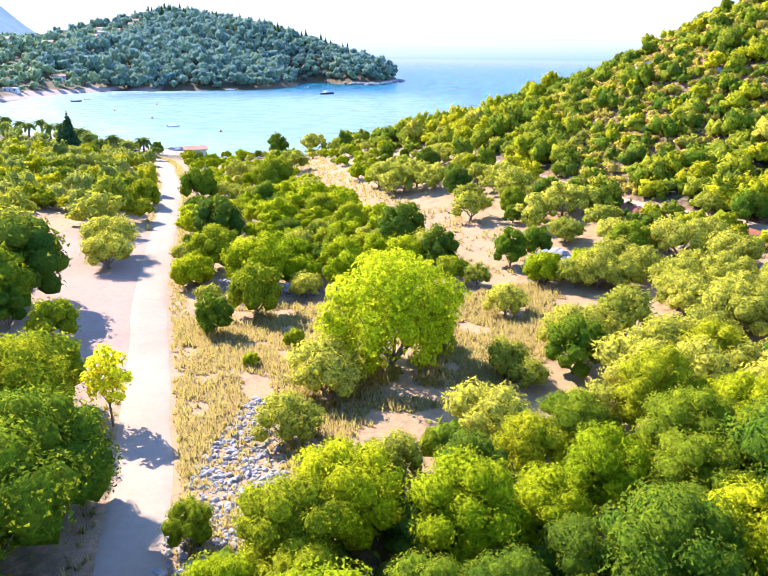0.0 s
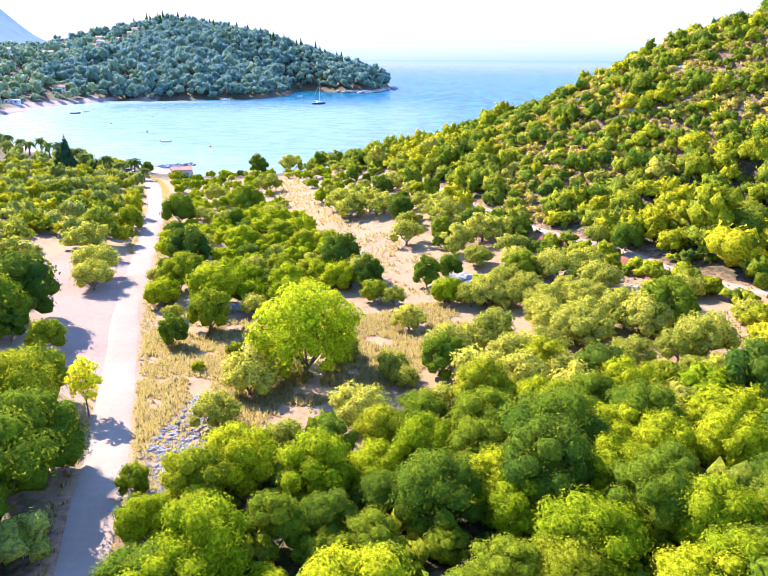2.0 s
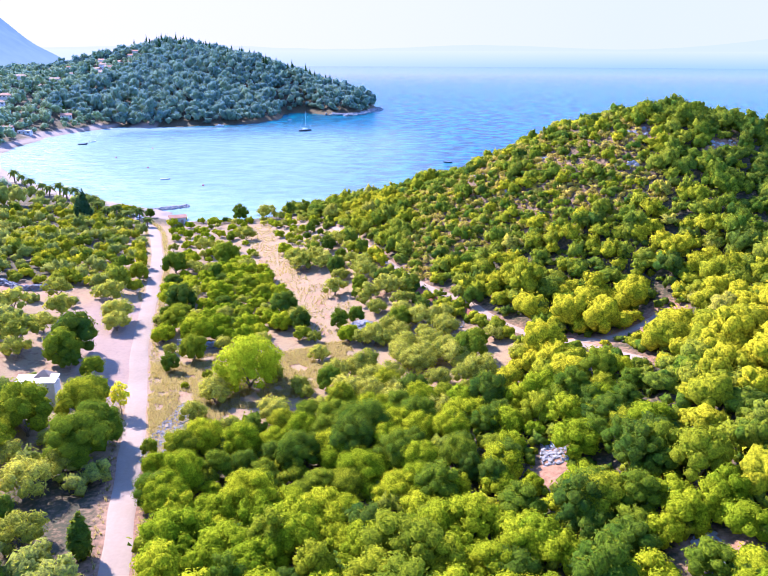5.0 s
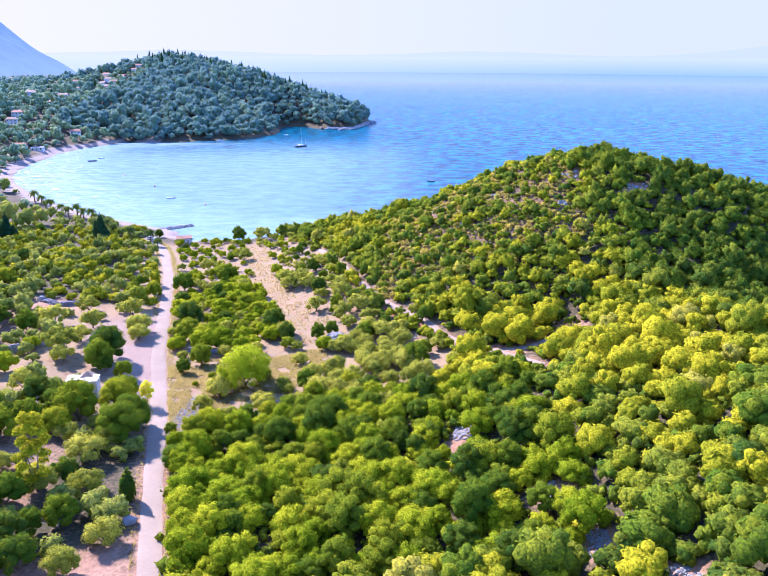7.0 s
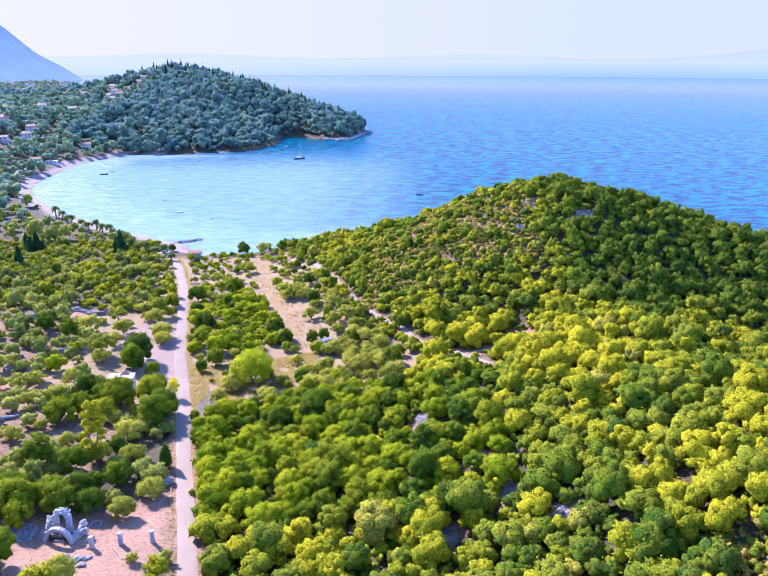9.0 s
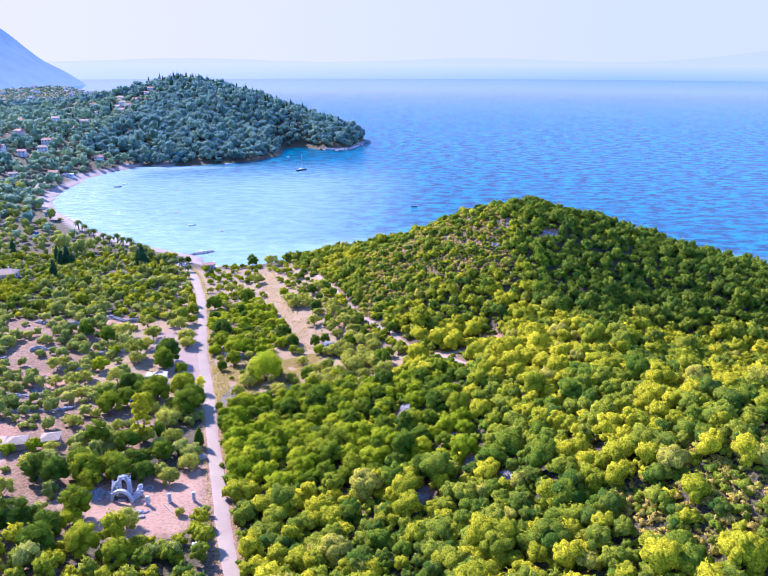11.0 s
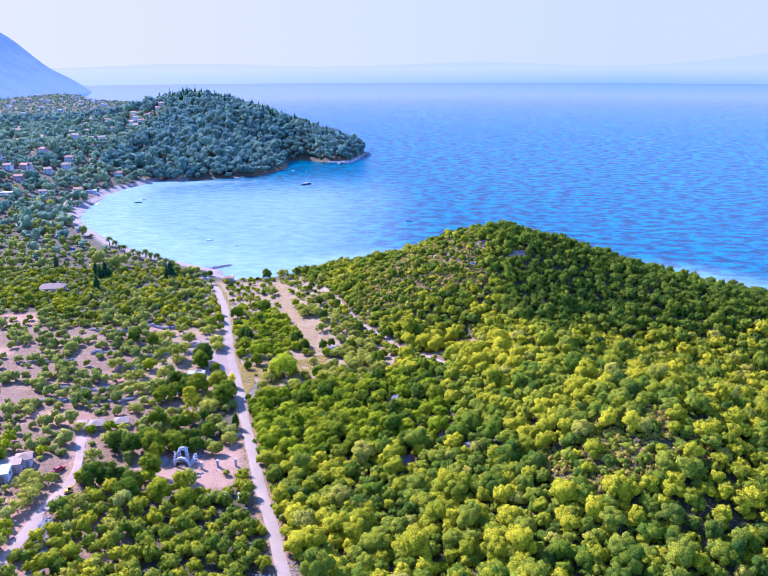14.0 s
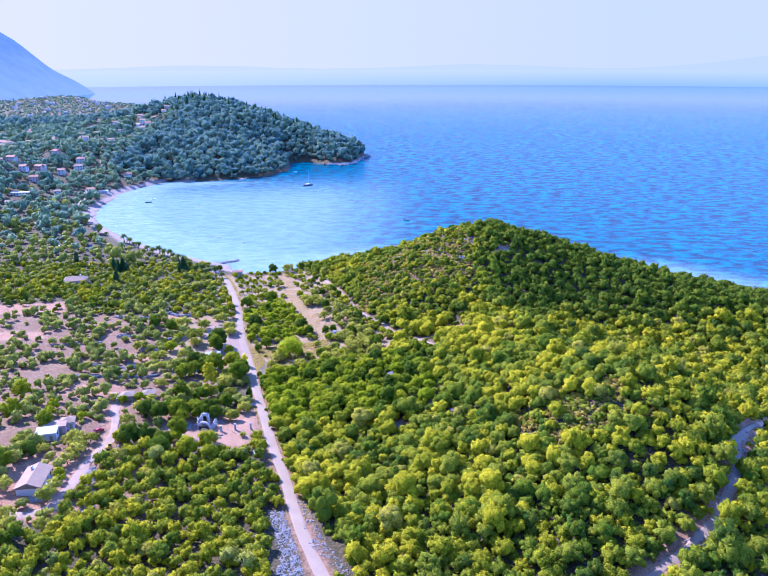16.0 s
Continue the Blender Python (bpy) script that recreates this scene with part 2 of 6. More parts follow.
# banks, rock piles and small stony gaps in the scrub
BANK = [(-43.5, 12), (-38.5, 12), (-38, 22), (-39, 33), (-42, 34), (-44, 24)]
ROCKY = [[(-14, 63), (-8, 62), (-7, 70), (-13, 71)], [(16, 3), (20, 3), (20, 9), (17, 10)], [(28, -22), (31, -22), (30.5, -16), (28, -16)]]
STONY = [(33, -33, 4.2), (40.5, -44.5, 4.5), (19.5, -42, 4.0), (91, 38, 5.5), (121, -14, 5.5), (116, -36, 5.5), (108, -50, 5.5), (24, 139, 4), (41, 124, 4), (66, 118, 4.5), (84, 106, 5), (17, 1, 4), (29.5, -19, 4.2)]


def soft_ring(px, py, ring, edge=3.0):
    d = path_distance(px, py, ring + ring[:1])
    return smooth(-edge, edge, np.where(inside(px, py, ring), d, -d))


bare = np.zeros(gx.shape)
for ring in (STRIP, PARKING, MEADOW, YARD, *FIELDS):
    bare = np.maximum(bare, soft_ring(gx, gy, ring))
for x, y, w in STONY:
    bare = np.maximum(bare, smooth(w + 1, w - 2, np.hypot(gx - x, gy - y)))
for ring in ROCKY:
    bare = np.maximum(bare, soft_ring(gx, gy, ring, 2.5))
bare = np.maximum(bare, smooth(5, 1.5, path_distance(gx, gy, ROAD)) * 0.8)
bare = np.maximum(bare, smooth(2.6, 1.0, droad) * 0.7)
bare = np.maximum(bare, smooth(5.5, 2.5, path_distance(gx, gy, TRACK[7:])))
bare = np.maximum(bare, smooth(4, 1.5, path_distance(gx, gy, DRIVE)))
bare = np.maximum(bare, smooth(8, 3, path_distance(gx, gy, EAST_TRACK)) * 0.8)
bare = np.maximum(bare, np.where(gx < -58, 0.5, 0.0) * smooth(110, 90, gy) * smooth(-112, -104, gy))
bare = bare * smooth(240, 200, gy)
slope = smooth(85, 100, gy) * smooth(178, 165, gy) * smooth(0, 8, gx) * smooth(70, 58, gx)
bare = np.maximum(bare, slope * 0.35)
bare = np.where(gy > 240, -1.0, bare)
olives = smooth(10, 20, gy) * smooth(205, 190, gy) * smooth(-100, -92, gx) * smooth(6, -2, gx - np.interp(gy, [24, 45, 80, 120, 175, 205], [12, 22, 2, -12, -28, -40]))
bare = np.maximum(bare, olives * 0.62)
beach = np.maximum(soft_ring(gx, gy, PARKING, 4) * 0.7, soft_ring(gx, gy, YARD, 4) * 0.15)
beach = np.maximum(beach, np.where((gsd > -1) & (gsd < 8) & (gx < -80) & (gy < 640), 1.3, 0.0))

straw = np.maximum(np.maximum(soft_ring(gx, gy, MEADOW), 0.75 * soft_ring(gx, gy, STRIP)), 0.95 * olives * (1 - soft_ring(gx, gy, PARKING)))
m, t, p = material("ground")
at = t.nodes.new("ShaderNodeAttribute")
at.attribute_name = "bare"
ab = t.nodes.new("ShaderNodeAttribute")
ab.attribute_name = "beach"
n1, n2, n3 = texture(t, 0.12, 5), texture(t, 1.3, 6), texture(t, 7.0, 5)
soil = ramp(t, n1.outputs["Fac"], [(0.3, (0.27, 0.112, 0.062)), (0.5, (0.37, 0.195, 0.11)), (0.7, (0.43, 0.265, 0.15))])
soil = mix(t, 0.45, soil, ramp(t, n2.outputs["Fac"], [(0.35, (0.28, 0.145, 0.083)), (0.65, (0.43, 0.275, 0.163))]))
litter = ramp(t, n2.outputs["Fac"], [(0.3, (0.03, 0.035, 0.012)), (0.55, (0.075, 0.06, 0.024)), (0.75, (0.12, 0.095, 0.045))])
edge = t.nodes.new("ShaderNodeMath")
edge.operation = "ADD"
t.links.new(at.outputs["Fac"], edge.inputs[0])
sub = node(t, "ShaderNodeMapRange", From_Min=0.3, From_Max=0.7, To_Min=-0.35, To_Max=0.35)
t.links.new(n2.outputs["Fac"], sub.inputs["Value"])
t.links.new(sub.outputs["Result"], edge.inputs[1])
edge.use_clamp = True
col = mix(t, edge.outputs["Value"], litter, soil)
dry = t.nodes.new("ShaderNodeAttribute")
dry.attribute_name = "straw"
wisp = node(t, "ShaderNodeMapRange", From_Min=0.32, From_Max=0.52)
t.links.new(texture(t, 0.5, 5).outputs["Fac"], wisp.inputs["Value"])
dry_part = node(t, "ShaderNodeMath")
dry_part.operation = "MULTIPLY"
t.links.new(dry.outputs["Fac"], dry_part.inputs[0])
t.links.new(wisp.outputs["Result"], dry_part.inputs[1])
col = mix(t, dry_part.outputs["Value"], col, ramp(t, n3.outputs["Fac"], [(0.3, (0.25, 0.175, 0.085)), (0.7, (0.38, 0.28, 0.145))]))
col = mix(t, ab.outputs["Fac"], col, (0.30, 0.235, 0.19))
t.links.new(col, p.inputs["Base Color"])
p.inputs["Roughness"].default_value = 0.95
bump(t, p, n3.outputs["Fac"], 0.7, 0.08)
M["ground"] = m
me = mesh_from("ground", np.stack([gx, gy, gz], -1).reshape(-1, 3), quads, M["ground"])
attribute(me, "bare", bare.ravel())
attribute(me, "beach", beach.ravel())
attribute(me, "straw", straw.ravel())
tagged(new("ground", me), "dry Mediterranean hillside of tan soil and leaf litter", "ground", kind="structure")


def ground_z(x, y):
    """The height of the ground mesh under a place."""
    x, y = np.asarray(x, float), np.asarray(y, float)
    i = np.clip(np.searchsorted(xs, x) - 1, 0, n_x - 2)
    j = np.clip(np.searchsorted(ys, y) - 1, 0, n_y - 2)
    u, v = (x - xs[i]) / (xs[i + 1] - xs[i]), (y - ys[j]) / (ys[j + 1] - ys[j])
    return gz[j, i] * (1 - u) * (1 - v) + gz[j, i + 1] * u * (1 - v) + gz[j + 1, i] * (1 - u) * v + gz[j + 1, i + 1] * u * v


def spline(path, step):
    """Points along a smooth curve through the path, evenly apart."""
    p = np.array([path[0], *path, path[-1]], float)
    out = []
    for k in range(1, len(p) - 2):
        for s in np.linspace(0, 1, 24, endpoint=False):
            a, b, c, d = p[k - 1], p[k], p[k + 1], p[k + 2]
            out.append(0.5 * (2 * b + (c - a) * s + (2 * a - 5 * b + 4 * c - d) * s * s + (3 * b - a - 3 * c + d) * s ** 3))
    out.append(p[-2])
    out = np.array(out)
    run = np.concatenate([[0], np.cumsum(np.hypot(*np.diff(out, axis=0).T))])
    at_ = np.arange(0, run[-1], step)
    return np.stack([np.interp(at_, run, out[:, 0]), np.interp(at_, run, out[:, 1])], -1)


def ribbon(name, path, width, label, mat, lift=0.10, wobble=0.35):
    c = spline(path, 1.0)
    d = np.gradient(c, axis=0)
    d /= np.hypot(d[:, 0], d[:, 1])[:, None]
    side = np.stack([-d[:, 1], d[:, 0]], -1)
    rows, k = [], len(c)
    for j, u in enumerate((-1.0, -0.72, -0.36, 0.0, 0.36, 0.72, 1.0)):
        w = np.array([noise.noise(Vector((i * 0.13, u * 3, 1.7))) for i in range(k)]) * wobble if abs(u) == 1 else 0
        q = c + side * (u * width / 2 + np.sign(u) * w)[..., None] if abs(u) == 1 else c + side * (u * width / 2)
        crown = {0: 0.05, 0.36: -0.03, 0.72: 0.03, 1: -0.16}[abs(u)]
        rows.append(np.concatenate([q, (ground_z(q[:, 0], q[:, 1]) + lift + crown)[:, None]], 1))
    v = np.stack(rows, 1).reshape(-1, 3)
    ii = np.arange(k * 7).reshape(k, 7)
    f = np.stack([ii[:-1, :-1], ii[:-1, 1:], ii[1:, 1:], ii[1:, :-1]], -1).reshape(-1, 4)
    return tagged(new(name, mesh_from(name, v, f[:, ::-1], mat)), label, "road", kind="structure")


ribbon("road", ROAD, 3.9, "pale gravel lane running down to the bay", M["road"])
ribbon("track", TRACK, 2.1, "pale dirt track along the foot of the hill", M["road"])
ribbon("track", SPUR, 2.1, "pale dirt spur off the hill track", M["road"])
M["drive"] = plain_material("pinkish_dirt", (0.31, 0.215, 0.155), (0.43, 0.32, 0.245), 0.8, 0.95, 0.05)
ribbon("drive", DRIVE, 4.0, "pale dirt drive between olive trees and houses", M["drive"], wobble=1.6)
for way in ([(-409, 542), (-417, 604), (-416, 654)], [(-582, 880), (-514, 759), (-463, 671)], [(-305, 366), (-301, 403), (-298, 446), (-310, 504), (-318, 540)], [(-391, 790), (-347, 666), (-330, 614)]):
    ribbon("road", way, 5.5, "pale village street between houses", M["road"], 0.4)
M["pale_gravel"] = plain_material("pale_gravel", (0.27, 0.20, 0.145), (0.42, 0.32, 0.24), 0.8, 0.95, 0.06)
ribbon("track", EAST_TRACK, 2.7, "rough gravel track over the ridge", M["pale_gravel"], wobble=1.8)

# the raw red earth bank below the hill track
M["red_earth"] = plain_material("red_earth", (0.16, 0.05, 0.03), (0.32, 0.13, 0.07), 1.5, 0.95, 0.1)
c = spline([(1.5, 88), (6.5, 79.5), (12.2, 70.5), (16.8, 60)], 0.8)
rows = []
for k, (off, drop) in enumerate(((0.0, 0.12), (0.5, -0.35), (1.0, -0.8), (1.9, -1.1), (2.6, -0.9))):
    q = c + np.array([-0.85, -0.5]) * off + rng.normal(0, 0.12, c.shape)
    rows.append(np.concatenate([q, (ground_z(q[:, 0], q[:, 1]) + 0.9 + drop + rng.normal(0, 0.08, len(q)))[:, None]], 1))
v = np.stack(rows, 1).reshape(-1, 3)
ii = np.arange(len(c) * 5).reshape(len(c), 5)
tagged(new("earth_bank", mesh_from("earth_bank", v, np.stack([ii[:-1, :-1], ii[:-1, 1:], ii[1:, 1:], ii[1:, :-1]], -1).reshape(-1, 4), M["red_earth"])), "raw cutting of red earth below the hill track", "ground", kind="structure")

# ---- the sea and the distance ----
m, t, p = material("sea_water")
w2, w3 = texture(t, 0.115, 5, 0.65), texture(t, 0.35, 4, 0.6)
mp = node(t, "ShaderNodeMapping", Rotation=(0, 0, radians(12)), Scale=(0.62, 1.0, 1.0))
t.links.new(t.nodes.new("ShaderNodeNewGeometry").outputs["Position"], mp.inputs["Vector"])
t.links.new(mp.outputs["Vector"], w2.inputs["Vector"])
t.links.new(mp.outputs["Vector"], w3.inputs["Vector"])
shallow_glare = t.nodes.new("ShaderNodeAttribute")
shallow_glare.attribute_name = "shallow_glare"
# the swell's light and shade painted in: dark troughs, pale crests
deep = ramp(t, w2.outputs["Fac"], [(0.42, (0.001, 0.026, 0.06)), (0.49, (0.001, 0.08, 0.14)), (0.57, (0.003, 0.17, 0.235))])
t.links.new(mix(t, shallow_glare.outputs["Fac"], deep, ramp(t, w2.outputs["Fac"], [(0.38, (0.25, 0.385, 0.42)), (0.5, (0.29, 0.42, 0.445)), (0.6, (0.33, 0.45, 0.46))])), p.inputs["Base Color"])
rough_way = node(t, "ShaderNodeMapRange", From_Min=0.0, From_Max=0.9, To_Min=0.04, To_Max=0.2)
p.inputs["IOR"].default_value = 1.33
p.inputs["Specular IOR Level"].default_value = 0.23
b1 = node(t, "ShaderNodeBump", Strength=0.9, Distance=3.2)
t.links.new(w2.outputs["Fac"], b1.inputs["Height"])
chop = t.nodes.new("ShaderNodeAttribute")
chop.attribute_name = "chop"
t.links.new(chop.outputs["Fac"], b1.inputs["Strength"])
t.links.new(chop.outputs["Fac"], rough_way.inputs["Value"])
t.links.new(rough_way.outputs["Result"], p.inputs["Roughness"])
b2 = node(t, "ShaderNodeBump", Strength=0.6, Distance=0.5)
t.links.new(chop.outputs["Fac"], b2.inputs["Strength"])
t.links.new(w3.outputs["Fac"], b2.inputs["Height"])
t.links.new(b1.outputs["Normal"], b2.inputs["Normal"])
t.links.new(b2.outputs["Normal"], p.inputs["Normal"])
M["sea"] = m
sx = np.concatenate([-np.geomspace(420, 4700, 24)[::-1], np.arange(-400, 401, 12), np.geomspace(420, 4700, 24)])
qx, qy = np.meshgrid(sx, np.concatenate([np.linspace(90, 900, 70), np.geomspace(950, 4700, 20)]))
ii = np.arange(qx.size).reshape(qx.shape)
me = mesh_from("sea", np.stack([qx, qy, np.zeros_like(qx)], -1).reshape(-1, 3),
               np.stack([ii[:-1, :-1], ii[:-1, 1:], ii[1:, 1:], ii[1:, :-1]], -1).reshape(-1, 4), M["sea"])
sd = shore(qx, qy)
# the bay's pale sky glare is painted in with the real shallows
bay = smooth(70, -90, qx - 0.02 * qy) * smooth(720, 480, qy)
attribute(me, "shallow_glare", np.clip(0.8 * smooth(-60, -2, sd) * (qy < 640) + 0.8 * bay, 0, 0.95).ravel())
attribute(me, "chop", (0.9 * smooth(3200, 900, np.hypot(qx, qy))).ravel())
tagged(new("sea", me), "blue rippled sea filling the bay", "water", kind="structure")


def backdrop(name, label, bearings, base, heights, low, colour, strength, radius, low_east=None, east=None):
    """A far band standing beyond the sea; its glow paints haze or hazy hills."""
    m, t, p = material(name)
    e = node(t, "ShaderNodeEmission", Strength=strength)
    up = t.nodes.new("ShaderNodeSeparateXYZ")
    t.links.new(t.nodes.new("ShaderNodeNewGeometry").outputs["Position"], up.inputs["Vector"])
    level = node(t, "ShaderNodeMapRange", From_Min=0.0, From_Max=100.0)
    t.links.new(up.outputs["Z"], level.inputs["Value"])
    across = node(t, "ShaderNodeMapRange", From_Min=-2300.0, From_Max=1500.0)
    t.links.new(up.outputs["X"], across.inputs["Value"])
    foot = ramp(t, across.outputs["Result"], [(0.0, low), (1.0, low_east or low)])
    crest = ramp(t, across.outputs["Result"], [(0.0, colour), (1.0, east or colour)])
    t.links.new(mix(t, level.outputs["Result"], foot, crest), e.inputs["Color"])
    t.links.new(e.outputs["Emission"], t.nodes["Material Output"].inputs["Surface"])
    v = []
    for b, h in zip(bearings, heights):
        x, y = math.sin(radians(b)) * radius, math.cos(radians(b)) * radius - 100
        v += [(x, y, base), (x, y, h)]
    k = len(bearings)
    f = [(2 * i, 2 * i + 2, 2 * i + 3, 2 * i + 1) for i in range(k - 1)]
    ob = new(name, mesh_from(name, v, f, m))
    return tagged(ob, label, "backdrop", kind="structure")


def ridge(b, seed, parts):
    return [sum(h * math.exp(-((x - c) / w) ** 2) for c, w, h in parts) + 4 * noise.noise(Vector((x * 0.6, seed, 0))) + 4 for x in b]


bb = list(np.linspace(-60, 60, 160))
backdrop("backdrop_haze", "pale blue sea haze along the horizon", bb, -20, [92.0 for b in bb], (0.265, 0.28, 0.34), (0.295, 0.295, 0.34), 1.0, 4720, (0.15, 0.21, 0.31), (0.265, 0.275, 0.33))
backdrop("backdrop_sky", "pale hazy sky above the horizon", bb, 60, [640.0 for b in bb], (0.335, 0.304, 0.309), (0.335, 0.304, 0.303), 1.0, 4760, (0.285, 0.275, 0.31), (0.27, 0.272, 0.318))
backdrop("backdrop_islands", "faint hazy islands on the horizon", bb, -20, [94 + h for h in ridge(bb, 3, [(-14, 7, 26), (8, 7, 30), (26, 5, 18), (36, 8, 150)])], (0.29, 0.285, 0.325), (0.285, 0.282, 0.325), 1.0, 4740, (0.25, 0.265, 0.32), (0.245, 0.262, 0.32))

# the mountain beyond the village; its glowing blue, paler below, paints the haze
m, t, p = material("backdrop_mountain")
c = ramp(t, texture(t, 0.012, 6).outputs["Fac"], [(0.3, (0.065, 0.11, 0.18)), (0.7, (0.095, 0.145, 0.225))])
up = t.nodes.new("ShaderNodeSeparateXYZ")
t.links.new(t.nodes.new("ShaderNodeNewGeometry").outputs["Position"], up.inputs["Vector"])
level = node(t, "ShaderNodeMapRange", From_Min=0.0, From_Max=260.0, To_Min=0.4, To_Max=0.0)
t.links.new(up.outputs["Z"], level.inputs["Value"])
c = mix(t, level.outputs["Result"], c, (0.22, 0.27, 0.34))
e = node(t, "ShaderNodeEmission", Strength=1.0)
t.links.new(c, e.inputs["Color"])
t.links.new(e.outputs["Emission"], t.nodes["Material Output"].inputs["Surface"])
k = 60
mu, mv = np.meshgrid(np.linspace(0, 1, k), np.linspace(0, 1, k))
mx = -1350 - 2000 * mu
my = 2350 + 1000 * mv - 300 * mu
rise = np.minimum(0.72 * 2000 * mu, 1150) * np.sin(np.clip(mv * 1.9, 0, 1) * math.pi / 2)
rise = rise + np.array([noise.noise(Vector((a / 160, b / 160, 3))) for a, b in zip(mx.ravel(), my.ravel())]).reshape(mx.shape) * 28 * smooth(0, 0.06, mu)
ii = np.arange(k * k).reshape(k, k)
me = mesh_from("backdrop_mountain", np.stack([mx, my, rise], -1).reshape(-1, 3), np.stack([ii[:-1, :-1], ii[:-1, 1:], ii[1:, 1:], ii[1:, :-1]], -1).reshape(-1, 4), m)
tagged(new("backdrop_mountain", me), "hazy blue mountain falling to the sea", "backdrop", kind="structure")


# ---- plants ----
def part(name, me, parent, label=""):
    ob = new(name, me)
    ob.parent = parent
    return tagged(ob, label)


def rotate_to(normals, spin, r):
    """Two axes across each normal, turned at random."""
    ref = np.where(np.abs(normals[:, 2:3]) < 0.9, np.array([[0, 0, 1.0]]), np.array([[1.0, 0, 0]]))
    a = np.cross(normals, ref)
    a /= np.linalg.norm(a, axis=1)[:, None]
    b = np.cross(normals, a)
    c, s = np.cos(spin)[:, None], np.sin(spin)[:, None]
    return a * c + b * s, b * c - a * s


def crown_centre(lobes):
    lobes = np.array(lobes, float)
    c = lobes[:, :3].mean(0)
    return c - (0, 0, 0.35 * (lobes[:, 2].max() - lobes[:, 2].min()) + 0.1)


def leaves(r, lobes, count, size, flat=0.35, shape=1.6, low=-0.35):
    """Leaf sprays over a set of lobes (x, y, z, radius): quads that face outwards, unevenly."""
    lobes = np.array(lobes, float)
    w = lobes[:, 3] ** 2
    k = r.choice(len(lobes), count, p=w / w.sum())
    d = r.normal(size=(count, 3))
    d[:, 2] = np.abs(d[:, 2]) * np.where(r.random(count) < 0.9, 1, low)
    d /= np.linalg.norm(d, axis=1)[:, None]
    pos = lobes[k, :3] + d * (lobes[k, 3] * (0.78 + 0.32 * r.random(count)))[:, None]
    nrm = d + r.normal(size=(count, 3)) * 0.55
    nrm[:, 2] += flat
    nrm /= np.linalg.norm(nrm, axis=1)[:, None]
    a, b = rotate_to(nrm, r.random(count) * 6.283, r)
    s = size * (0.6 + 0.8 * r.random(count))[:, None]
    tri = np.stack([pos - a * s * shape * 0.5 - b * s * 0.3, pos - a * s * shape * 0.3 + b * s * 0.55, pos + a * s * shape * 0.7], 1)
    mass = pos - crown_centre(lobes)
    mass /= np.linalg.norm(mass, axis=1)[:, None]
    soft = 0.45 * d + 0.45 * mass + 0.6 * nrm
    soft /= np.linalg.norm(soft, axis=1)[:, None]
    return tri.reshape(-1, 3), np.arange(count * 3).reshape(-1, 3)[:, [0, 2, 1]], np.repeat(soft, 3, axis=0)


PHI = (1 + 5 ** 0.5) / 2
ICO_V = np.array([(-1, PHI, 0), (1, PHI, 0), (-1, -PHI, 0), (1, -PHI, 0), (0, -1, PHI), (0, 1, PHI), (0, -1, -PHI), (0, 1, -PHI), (PHI, 0, -1), (PHI, 0, 1), (-PHI, 0, -1), (-PHI, 0, 1)]) / math.hypot(1, PHI)
ICO_F = np.array([(0, 11, 5), (0, 5, 1), (0, 1, 7), (0, 7, 10), (0, 10, 11), (1, 5, 9), (5, 11, 4), (11, 10, 2), (10, 7, 6), (7, 1, 8), (3, 9, 4), (3, 4, 2), (3, 2, 6), (3, 6, 8), (3, 8, 9), (4, 9, 5), (2, 4, 11), (6, 2, 10), (8, 6, 7), (9, 8, 1)])


OCT_V = np.array([(1, 0, 0), (-1, 0, 0), (0, 1, 0), (0, -1, 0), (0, 0, 1), (0, 0, -1)], float)
OCT_F = np.array([(0, 2, 4), (2, 1, 4), (1, 3, 4), (3, 0, 4), (2, 0, 5), (1, 2, 5), (3, 1, 5), (0, 3, 5)])


def cores(r, lobes, fill=0.8, rough=False):
    """The dense inside of a crown: uneven lumps, one to a lobe."""
    v, f, n = [], [], []
    for i, (x, y, z, s) in enumerate(lobes):
        base_v, base_f = (OCT_V, OCT_F) if rough else (ICO_V, ICO_F)
        turn = np.array(Euler((r.random() * 6, r.random() * 6, r.random() * 6)).to_matrix())
        v.append((base_v * (fill * s * (0.85 + 0.3 * r.random((len(base_v), 1))))) @ turn.T + (x, y, z))
        f.append(base_f + len(base_v) * i)
        n.append(base_v @ turn.T)
    v, n = np.concatenate(v), np.concatenate(n)
    mass = v - crown_centre(lobes)
    n = n + 0.8 * mass / np.linalg.norm(mass, axis=1)[:, None]
    return v, np.concatenate(f), n / np.linalg.norm(n, axis=1)[:, None]


def bush(r, width, tall, lobes_n, leaf_n, leaf_size, base=0.0, rough=True):
    """Vertices and triangles of one shrub on the origin."""
    lobes = [(0, 0, base + tall * 0.5, min(width * 0.33, tall * 0.46))]
    for i in range(lobes_n):
        a, k = 2.4 * i + r.random() * 0.8, (i + 0.5) / lobes_n
        s = width * (0.15 + 0.1 * r.random())
        q = (width / 2 - s) * (0.35 + 0.65 * math.sqrt(k)) * (0.8 + 0.3 * r.random())
        lobes.append((math.cos(a) * q, math.sin(a) * q, base + max(s * 0.6, (tall - s) * (1 - 0.62 * k * k) * (0.8 + 0.25 * r.random())), s))
    cv, cf, cn = cores(r, lobes, 0.88, rough)
    lv, lf, ln = leaves(r, lobes, leaf_n, leaf_size, 0.3, 1.4)
    return np.concatenate([cv, lv]), np.concatenate([cf, lf + len(cv)]), np.concatenate([cn, ln])


